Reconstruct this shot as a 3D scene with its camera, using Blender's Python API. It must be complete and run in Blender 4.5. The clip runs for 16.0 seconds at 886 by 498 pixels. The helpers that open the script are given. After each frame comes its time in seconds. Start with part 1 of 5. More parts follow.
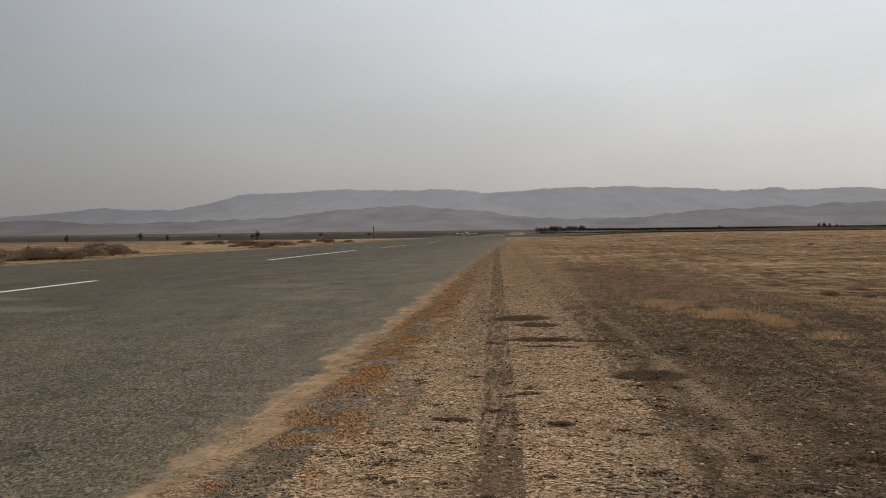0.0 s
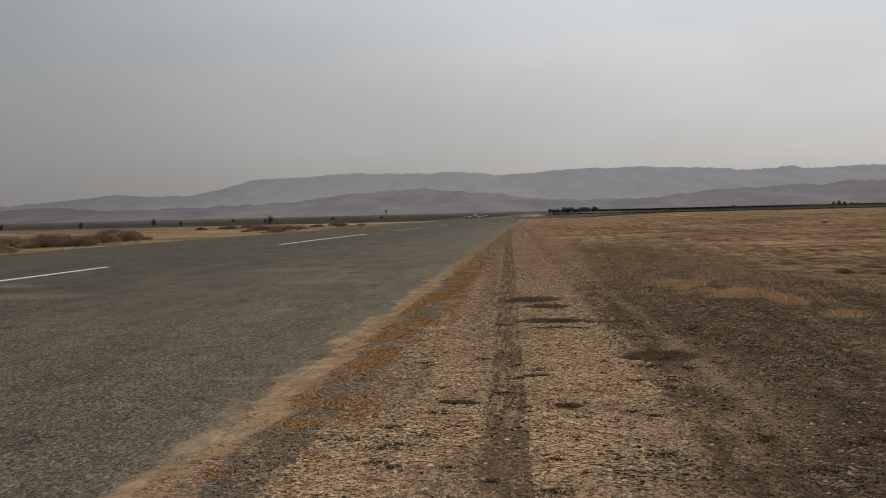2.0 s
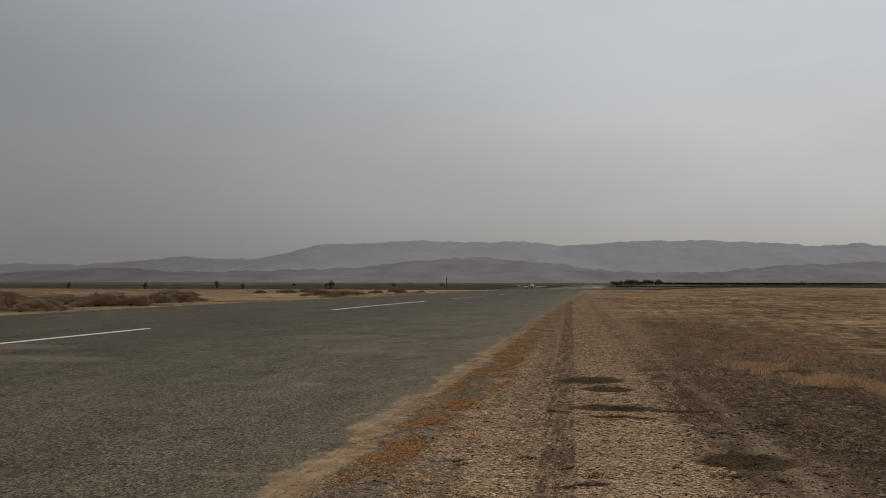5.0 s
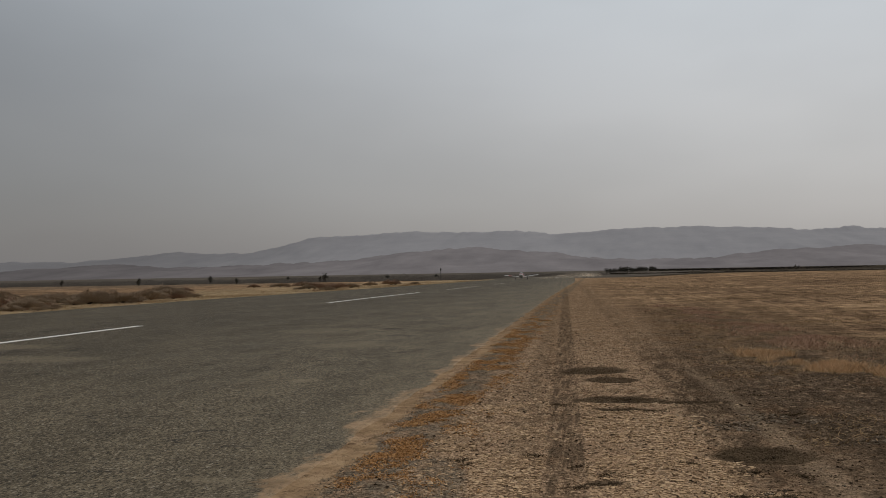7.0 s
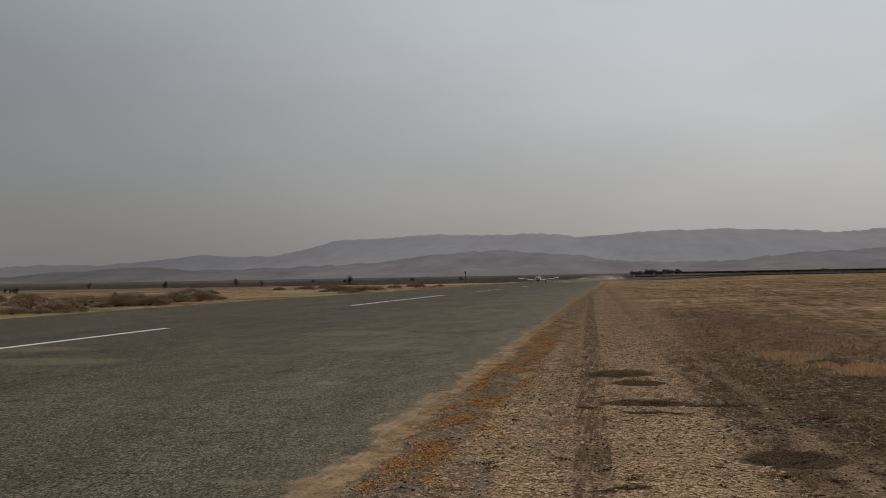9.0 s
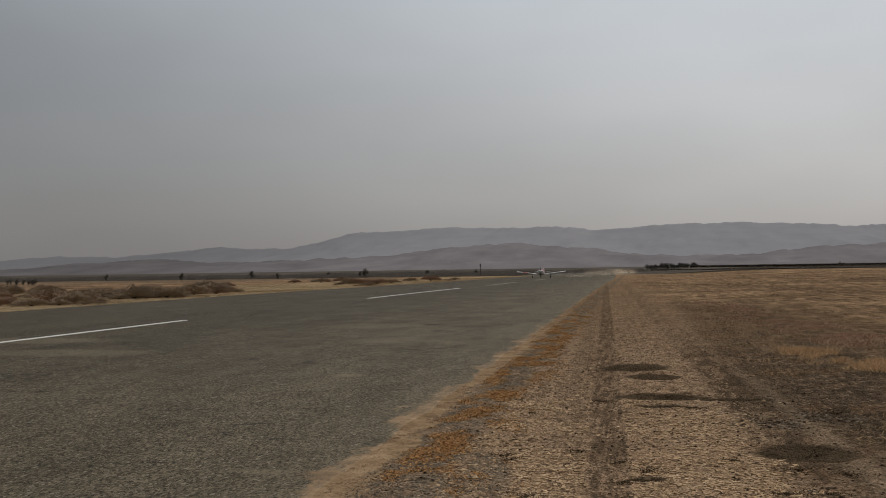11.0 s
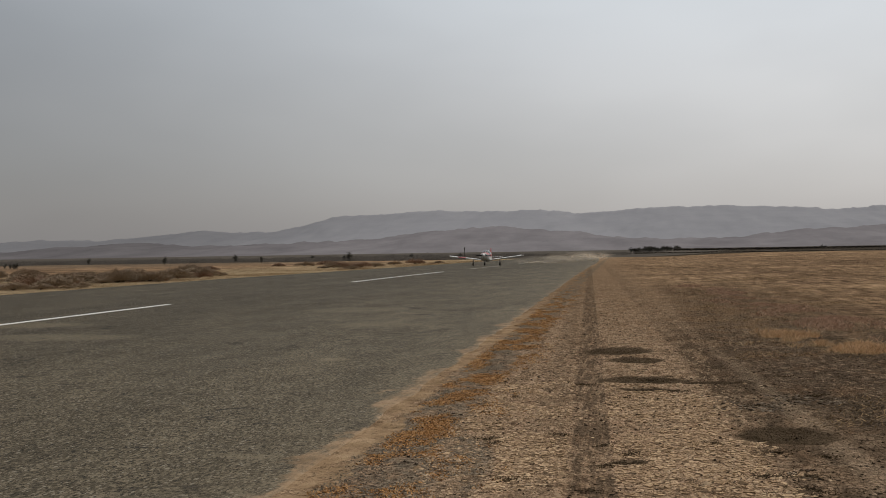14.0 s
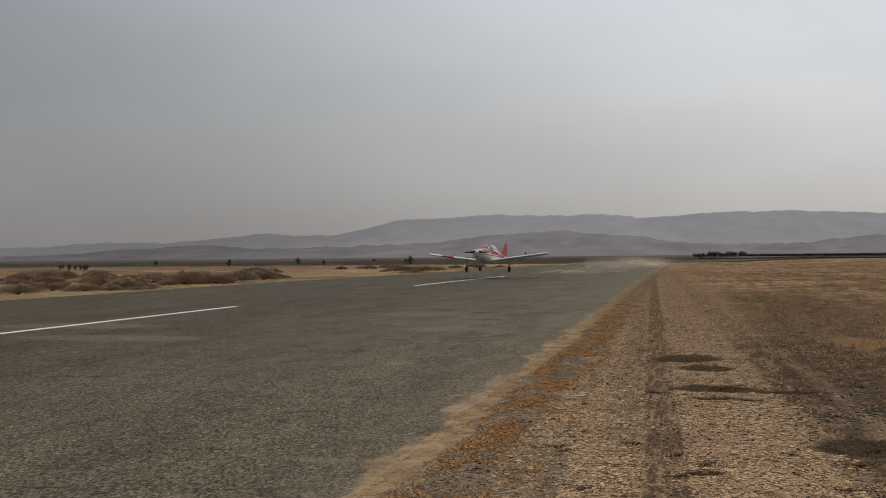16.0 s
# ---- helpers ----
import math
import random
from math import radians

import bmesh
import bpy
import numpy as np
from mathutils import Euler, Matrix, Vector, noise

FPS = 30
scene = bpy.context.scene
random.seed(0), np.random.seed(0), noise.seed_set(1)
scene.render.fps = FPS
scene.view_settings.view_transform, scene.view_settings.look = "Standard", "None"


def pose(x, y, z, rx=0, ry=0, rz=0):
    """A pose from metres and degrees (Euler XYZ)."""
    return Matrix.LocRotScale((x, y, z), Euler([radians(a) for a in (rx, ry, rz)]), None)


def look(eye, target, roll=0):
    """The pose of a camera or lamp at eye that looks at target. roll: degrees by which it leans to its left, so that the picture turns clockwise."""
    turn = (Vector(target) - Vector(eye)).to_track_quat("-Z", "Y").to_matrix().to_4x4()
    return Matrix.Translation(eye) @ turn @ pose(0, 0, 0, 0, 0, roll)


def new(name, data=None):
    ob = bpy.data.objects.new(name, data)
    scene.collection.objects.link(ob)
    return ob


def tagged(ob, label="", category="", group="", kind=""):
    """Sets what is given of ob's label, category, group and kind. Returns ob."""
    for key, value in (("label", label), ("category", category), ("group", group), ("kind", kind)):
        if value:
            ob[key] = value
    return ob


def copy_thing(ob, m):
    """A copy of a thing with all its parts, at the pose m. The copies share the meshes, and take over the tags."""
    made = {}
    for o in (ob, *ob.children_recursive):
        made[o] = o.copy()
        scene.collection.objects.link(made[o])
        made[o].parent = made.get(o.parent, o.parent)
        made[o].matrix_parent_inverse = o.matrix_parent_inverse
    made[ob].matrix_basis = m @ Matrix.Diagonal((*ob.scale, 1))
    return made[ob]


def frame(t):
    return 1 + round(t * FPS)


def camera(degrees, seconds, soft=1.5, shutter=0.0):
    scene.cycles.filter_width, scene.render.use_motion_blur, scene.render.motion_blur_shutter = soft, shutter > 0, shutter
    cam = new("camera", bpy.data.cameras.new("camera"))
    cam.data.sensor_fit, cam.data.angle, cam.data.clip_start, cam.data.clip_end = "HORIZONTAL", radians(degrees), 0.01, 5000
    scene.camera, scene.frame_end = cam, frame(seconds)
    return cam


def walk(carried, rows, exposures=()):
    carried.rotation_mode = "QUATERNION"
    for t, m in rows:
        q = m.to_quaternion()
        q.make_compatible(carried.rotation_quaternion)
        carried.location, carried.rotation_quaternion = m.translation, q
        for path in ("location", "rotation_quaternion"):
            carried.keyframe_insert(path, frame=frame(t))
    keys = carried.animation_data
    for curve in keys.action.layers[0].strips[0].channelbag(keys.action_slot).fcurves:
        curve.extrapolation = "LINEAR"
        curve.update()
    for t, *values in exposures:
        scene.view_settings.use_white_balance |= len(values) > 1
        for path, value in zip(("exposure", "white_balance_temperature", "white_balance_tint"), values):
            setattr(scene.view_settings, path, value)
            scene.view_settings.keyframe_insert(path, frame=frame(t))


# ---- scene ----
cam = camera(47.0, 16.0, soft=0.9)
PATH = [
    (0, (2.682, -1.411, 1.708), (2.4996, 0.5803, 1.6690), -0.68),
    (0.5, (2.684, -1.425, 1.688), (2.4789, 0.5642, 1.6541), 0.03),
    (1, (2.665, -1.406, 1.728), (2.4158, 0.5781, 1.7636), -0.41),
    (1.5, (2.734, -1.347, 1.708), (2.4701, 0.6350, 1.6650), -1.60),
    (2, (2.743, -1.278, 1.686), (2.5345, 0.7098, 1.6137), -1.37),
    (2.5, (2.724, -1.040, 1.709), (2.5365, 0.9512, 1.7022), -0.03),
    (3, (2.691, -0.755, 1.715), (2.5138, 1.2369, 1.7475), -0.83),
    (3.5, (2.733, -0.156, 1.665), (2.4334, 1.8202, 1.7353), 0.49),
    (3.7, (2.760, -0.157, 1.690), (2.4338, 1.8151, 1.7572), 0.65),
    (5.8, (2.704, 1.091, 1.639), (2.3987, 3.0665, 1.7041), -1.01),
    (6, (2.674, 1.096, 1.647), (2.3835, 3.0734, 1.7209), -1.62),
    (6.5, (2.652, 1.152, 1.652), (2.3583, 3.1299, 1.6905), -1.45),
    (7, (2.624, 1.102, 1.662), (2.3099, 3.0767, 1.7068), -1.02),
    (7.5, (2.632, 1.077, 1.663), (2.3183, 3.0520, 1.6955), -0.80),
    (8, (2.621, 1.062, 1.672), (2.2973, 3.0353, 1.7088), -0.69),
    (8.5, (2.616, 1.051, 1.671), (2.2804, 3.0223, 1.7055), -0.89),
    (9, (2.605, 1.148, 1.653), (2.2437, 3.1144, 1.7042), -1.03),
    (9.2, (2.599, 1.119, 1.656), (2.2270, 3.0837, 1.6980), -0.95),
    (11.3, (2.603, 0.957, 1.679), (2.2077, 2.9172, 1.7142), -0.71),
    (11.5, (2.622, 0.979, 1.680), (2.2221, 2.9386, 1.6875), -0.63),
    (12, (2.591, 0.971, 1.690), (2.1794, 2.9282, 1.6970), -0.41),
    (12.5, (2.606, 0.977, 1.700), (2.2283, 2.9410, 1.7030), -0.50),
    (13, (2.599, 0.939, 1.696), (2.2302, 2.9047, 1.7006), -0.49),
    (13.5, (2.618, 0.929, 1.688), (2.2641, 2.8974, 1.6829), -1.19),
    (14, (2.612, 0.949, 1.690), (2.2514, 2.9162, 1.6944), -0.91),
    (14.5, (2.592, 0.964, 1.691), (2.2078, 2.9267, 1.6955), -0.33),
    (15, (2.570, 0.999, 1.685), (2.1697, 2.9585, 1.6789), -0.25),
    (15.5, (2.529, 0.992, 1.681), (2.0931, 2.9439, 1.6830), -0.27),
    (16, (2.509, 0.959, 1.705), (2.0320, 2.9012, 1.7186), -0.54),
]
walk(cam, [(t, look(*p)) for t, *p in PATH],
     exposures=[(0, 0.42), (1.0, 0.27), (1.5, 0.16), (2.0, 0.30), (3.0, 0.20), (3.5, -0.04), (6.0, 0.08), (9.0, 0.02), (11.5, 0.10), (12.0, 0.14), (12.5, 0.28), (16, 0.34)])

# ---- light ----
SUN_AZ, SUN_EL = radians(26), radians(56)   # from +y towards +x, above the horizon


def make_world():
    w = bpy.data.worlds.new("hazy_sky")
    scene.world = w
    w.use_nodes = True
    nt = w.node_tree
    nt.nodes.clear()
    g = Graph(nt)
    way = g.node("ShaderNodeTexCoord").outputs["Generated"]
    air = g.node("ShaderNodeTexSky")
    air.sky_type, air.sun_disc, air.sun_elevation, air.sun_rotation = "NISHITA", False, SUN_EL, SUN_AZ
    air.air_density, air.dust_density, air.ozone_density = 1.0, 3.0, 2.0
    sky = air.outputs[0]
    up = g.sep(way)[2]
    # thin high cloud and dust: grey, a little warmer towards the horizon
    haze = g.ramp(up, [(0.0, (0.436, 0.421, 0.420)), (0.05, (0.450, 0.437, 0.435)), (0.14, (0.445, 0.442, 0.44)), (0.28, (0.395, 0.42, 0.436)), (1.0, (0.37, 0.39, 0.405))])
    sun_way = (math.sin(SUN_AZ) * math.cos(SUN_EL), math.cos(SUN_AZ) * math.cos(SUN_EL), math.sin(SUN_EL))
    toward = g.vdot(way, sun_way)
    glow = g.smooth(toward, 0.33, 0.86, 0.40, 1.38)
    cloud = g.noise(g.vmul(way, (1.0, 1.0, 2.6)), 3.2, 3.0, 0.5)
    haze = g.scale(haze, g.math("MULTIPLY", glow, g.smooth(cloud, 0.3, 0.7, 0.95, 1.05)))
    both = g.add(g.scale(sky, 0.012), g.scale(haze, 0.95))
    bg = g.node("ShaderNodeBackground")
    nt.links.new(both, bg.inputs[0])
    bg.inputs[1].default_value = 1.0
    nt.links.new(bg.outputs[0], g.node("ShaderNodeOutputWorld").inputs[0])


def make_sun():
    lamp = bpy.data.lights.new("sun", "SUN")
    lamp.energy, lamp.angle, lamp.color = 1.02, radians(8), (1.0, 0.89, 0.74)
    ob = new("sun", lamp)
    v = Vector((math.sin(SUN_AZ) * math.cos(SUN_EL), math.cos(SUN_AZ) * math.cos(SUN_EL), math.sin(SUN_EL)))
    ob.matrix_world = look(v * 60, (0, 0, 0))


# ---- node helper ----
class Graph:
    """Short names for the shader nodes that the materials use."""

    def __init__(self, nt):
        self.nt = nt

    def node(self, kind):
        return self.nt.nodes.new(kind)

    def put(self, socket, value):
        if isinstance(value, bpy.types.NodeSocket):
            self.nt.links.new(value, socket)
        elif hasattr(value, "__len__") and len(value) == 3 and socket.type == "RGBA":
            socket.default_value = (*value, 1)
        else:
            socket.default_value = value

    def math(self, op, a, b=0.0, clamp=False):
        n = self.node("ShaderNodeMath")
        n.operation, n.use_clamp = op, clamp
        self.put(n.inputs[0], a)
        self.put(n.inputs[1], b)
        return n.outputs[0]

    def sep(self, v):
        n = self.node("ShaderNodeSeparateXYZ")
        self.put(n.inputs[0], v)
        return n.outputs

    def join(self, x, y, z):
        n = self.node("ShaderNodeCombineXYZ")
        for s, v in zip(n.inputs, (x, y, z)):
            self.put(s, v)
        return n.outputs[0]

    def vop(self, op, a, b):
        n = self.node("ShaderNodeVectorMath")
        n.operation = op
        self.put(n.inputs[0], a)
        self.put(n.inputs[1], b)
        return n

    def vmul(self, a, b):
        return self.vop("MULTIPLY", a, b).outputs[0]

    def add(self, a, b):
        return self.vop("ADD", a, b).outputs[0]

    def vdot(self, a, b):
        return self.vop("DOT_PRODUCT", a, b).outputs["Value"]

    def length(self, a):
        return self.vop("LENGTH", a, (0, 0, 0)).outputs["Value"]

    def scale(self, a, k):
        n = self.node("ShaderNodeVectorMath")
        n.operation = "SCALE"
        self.put(n.inputs[0], a)
        self.put(n.inputs["Scale"], k)
        return n.outputs[0]

    def smooth(self, v, lo, hi, a=0.0, b=1.0):
        n = self.node("ShaderNodeMapRange")
        n.interpolation_type = "SMOOTHSTEP"
        for i, s in enumerate((v, lo, hi, a, b)):
            self.put(n.inputs[i], s)
        return n.outputs[0]

    def noise(self, v, scale, detail=4.0, rough=0.55):
        n = self.node("ShaderNodeTexNoise")
        self.put(n.inputs["Vector"], v)
        self.put(n.inputs["Scale"], scale)
        self.put(n.inputs["Detail"], detail)
        self.put(n.inputs["Roughness"], rough)
        return n.outputs[0]

    def cells(self, v, scale, feature="F1", out="Distance"):
        n = self.node("ShaderNodeTexVoronoi")
        n.feature = feature
        self.put(n.inputs["Vector"], v)
        self.put(n.inputs["Scale"], scale)
        return n.outputs[out]

    def ramp(self, v, stops):
        n = self.node("ShaderNodeValToRGB")
        e = n.color_ramp.elements
        while len(e) < len(stops):
            e.new(0.5)
        for el, (p, c) in zip(e, stops):
            el.position, el.color = p, (*c, 1)
        self.put(n.inputs[0], v)
        return n.outputs[0]

    def mix(self, k, a, b):
        n = self.node("ShaderNodeMix")
        n.data_type = "RGBA"
        self.put(n.inputs[0], k)
        self.put(n.inputs[6], a)
        self.put(n.inputs[7], b)
        return n.outputs[2]

    def bump(self, h, strength, dist, under=None):
        n = self.node("ShaderNodeBump")
        self.put(n.inputs["Height"], h)
        n.inputs["Strength"].default_value = strength
        n.inputs["Distance"].default_value = dist
        if under is not None:
            self.put(n.inputs["Normal"], under)
        return n.outputs[0]


def material(name):
    m = bpy.data.materials.new(name)
    m.use_nodes = True
    return m, Graph(m.node_tree), m.node_tree.nodes["Principled BSDF"]


def plain(name, color, rough=0.6, metal=0.0, vary=0.15, scale=6.0, bump=0.0, spec=0.5):
    """A surface of one colour with grain and wear at two scales."""
    m, g, b = material(name)
    p = g.node("ShaderNodeTexCoord").outputs["Object"]
    n = g.math("ADD", g.noise(p, scale, 5), g.noise(p, scale * 9, 3))
    k = g.smooth(n, 0.6, 1.4, 1 - vary, 1 + vary)
    g.put(b.inputs["Base Color"], g.scale(color, k))
    g.put(b.inputs["Roughness"], g.smooth(n, 0.6, 1.4, max(rough - 0.08, 0), min(rough + 0.08, 1)))
    b.inputs["Metallic"].default_value = metal
    b.inputs["Specular IOR Level"].default_value = spec
    if bump:
        g.put(b.inputs["Normal"], g.bump(n, bump, 0.02))
    return m


make_world()
make_sun()


# ---- materials of the ground ----
def ground_position(g):
    p = g.node("ShaderNodeNewGeometry").outputs["Position"]
    x, y, _ = g.sep(p)
    return p, x, y


def sand_line(g, p, x, y):
    """Distance in metres past the drifted sand's edge on the asphalt, wavy along the runway."""
    flow = g.vmul(p, (1.0, 0.55, 0.0))
    w = g.math("MULTIPLY", g.math("SUBTRACT", g.noise(flow, 0.95, 4, 0.6), 0.5), 1.45)
    fine = g.math("MULTIPLY", g.math("SUBTRACT", g.noise(p, 7.0, 4, 0.65), 0.5), 0.35)
    base = g.math("ADD", x, g.math("MULTIPLY", y, 0.0145))
    return g.math("SUBTRACT", g.math("ADD", g.math("ADD", base, w), fine), 0.07)


def sand_cover(g, p):
    broad = g.smooth(g.noise(g.vmul(p, (1.4, 0.6, 0)), 1.3, 6, 0.7), 0.40, 0.54, 0.3, 1.0)
    bits = g.smooth(g.noise(g.vmul(p, (1.0, 0.6, 0)), 13.0, 5, 0.75), 0.40, 0.47, 0.55, 1.0)
    thins = g.smooth(g.sep(p)[1], 20.0, 44.0, 1.0, 0.25)
    return g.math("MULTIPLY", g.math("MULTIPLY", broad, bits), thins)


def sand_colour(g, p):
    n = g.noise(p, 2.2, 6, 0.6)
    return g.ramp(n, [(0.34, (0.205, 0.134, 0.076)), (0.5, (0.33, 0.222, 0.13)), (0.66, (0.44, 0.308, 0.188))])


def runway_material():
    m, g, b = material("worn_asphalt")
    p, x, y = ground_position(g)
    flat = g.vmul(p, (1.0, 0.5, 0))
    stone = g.sep(g.cells(flat, 52.0, out="Color"))
    coarse = g.noise(flat, 30.0, 4, 0.8)
    wide = g.noise(g.vmul(p, (0.5, 0.14, 0)), 1.0, 5, 0.6)
    patch = g.noise(g.vmul(p, (1.0, 0.5, 0)), 0.3, 6, 0.68)
    mott = g.noise(g.vmul(p, (1.0, 0.7, 0)), 2.6, 6, 0.7)
    tone = g.math("ADD", g.math("MULTIPLY", stone[0], 0.34), g.math("ADD", g.math("MULTIPLY", coarse, 0.50), g.math("MULTIPLY", mott, 0.16)))
    col = g.ramp(tone, [(0.30, (0.024, 0.019, 0.012)), (0.42, (0.059, 0.048, 0.031)), (0.54, (0.097, 0.079, 0.053)), (0.66, (0.154, 0.126, 0.086)), (0.78, (0.26, 0.214, 0.148))])
    col = g.scale(col, g.math("MULTIPLY", g.smooth(wide, 0.3, 0.7, 1.10, 1.34), g.smooth(x, -11.0, -1.0, 0.72, 1.12)))
    dust = g.smooth(patch, 0.48, 0.70, 0.0, 0.34)
    col = g.mix(dust, col, (0.150, 0.128, 0.095))
    stain = g.noise(g.vmul(p, (0.9, 0.3, 0)), 0.8, 6, 0.7)
    col = g.scale(col, g.smooth(stain, 0.36, 0.62, 0.80, 1.14))
    streak = g.noise(g.vmul(p, (3.0, 0.25, 0)), 1.0, 5, 0.7)
    col = g.scale(col, g.smooth(streak, 0.3, 0.7, 0.94, 1.10))
    for cx, cy, rx, ry, k in ((-2.05, 16.5, 0.30, 0.30, 0.55), (-9.6, 20.5, 2.6, 1.0, 0.32), (-12.5, 24.0, 2.5, 1.2, 0.35), (-5.6, 30.0, 1.6, 1.6, 0.25), (-0.55, 9.0, 0.3, 0.12, 0.5), (-3.2, 24.0, 1.3, 0.8, 0.25)):
        d = g.length(g.vmul(g.add(p, (-cx, -cy, 0)), (1 / rx, 1 / ry, 0)))
        d = g.math("ADD", d, g.math("MULTIPLY", g.math("SUBTRACT", mott, 0.5), 1.6))
        col = g.mix(g.smooth(d, 0.5, 1.1, k, 0.0), col, (0.26, 0.21, 0.14))
    # single dark and pale stones of the worn surface
    for size, amount, keen in ((17.0, 0.13, 0.8), (27.0, 0.24, 0.95), (44.0, 0.28, 0.7)):
        spot = g.cells(flat, size)
        kind = g.sep(g.cells(flat, size, out="Color"))[1]
        near = g.smooth(spot, 0.22, 0.36, keen, 0.0)
        col = g.mix(g.math("MULTIPLY", near, g.smooth(kind, 1 - amount, 1.02 - amount)), col, (0.020, 0.018, 0.014))
        col = g.mix(g.math("MULTIPLY", near, g.smooth(kind, amount * 0.72, amount * 0.66)), col, (0.30, 0.262, 0.20))
    # short broken cracks and ravelled lines
    wob = g.noise(p, 1.3, 4, 0.7)
    crack = g.cells(g.add(g.vmul(p, (0.55, 0.9, 0)), g.join(g.math("MULTIPLY", wob, 0.9), g.math("MULTIPLY", wob, 0.7), 0)), 0.8, "DISTANCE_TO_EDGE")
    broken = g.smooth(g.noise(p, 0.9, 4, 0.6), 0.50, 0.58)
    ragged = g.math("ADD", crack, g.math("MULTIPLY", g.math("SUBTRACT", coarse, 0.5), 0.03))
    col = g.mix(g.math("MULTIPLY", broken, g.smooth(ragged, 0.004, 0.022, 0.75, 0.0)), col, (0.020, 0.018, 0.015))
    s = sand_line(g, p, x, y)
    sand = g.smooth(s, -0.05, 0.10, 0.0, 0.97)
    film = g.smooth(s, -1.3, 0.15, 0.0, 0.4)
    col = g.mix(g.math("MULTIPLY", film, g.smooth(coarse, 0.38, 0.6)), col, (0.22, 0.178, 0.118))
    col = g.mix(g.math("MULTIPLY", sand, sand_cover(g, p)), col, sand_colour(g, p))
    g.put(b.inputs["Base Color"], col)
    b.inputs["Roughness"].default_value = 0.72
    b.inputs["Specular IOR Level"].default_value = 0.05
    g.put(b.inputs["Normal"], g.bump(g.math("ADD", g.math("MULTIPLY", stone[2], 0.6), coarse), 0.7, 0.015))
    return m


# dark hollows in the shoulder: x, y, half widths
HOLLOWS = [(2.40, 18.1, 0.62, 0.60), (2.70, 16.7, 0.44, 0.42), (2.80, 14.35, 0.62, 0.38), (3.6, 14.1, 0.5, 0.22), (2.80, 13.4, 0.36, 0.14),
           (3.97, 10.5, 0.50, 0.42), (2.88, 7.5, 0.13, 0.16), (1.93, 7.7, 0.20, 0.13), (2.57, 9.2, 0.16, 0.09)]


def hollow_mask(g, p):
    shake = g.math("MULTIPLY", g.math("SUBTRACT", g.noise(p, 3.5, 5, 0.7), 0.5), 0.7)
    best = None
    for cx, cy, rx, ry in HOLLOWS:
        d = g.length(g.vmul(g.add(p, (-cx, -cy, 0)), (1 / rx, 1 / ry, 0)))
        best = d if best is None else g.math("MINIMUM", best, d)
    return g.smooth(g.math("ADD", best, shake), 0.78, 1.12, 1.0, 0.0)


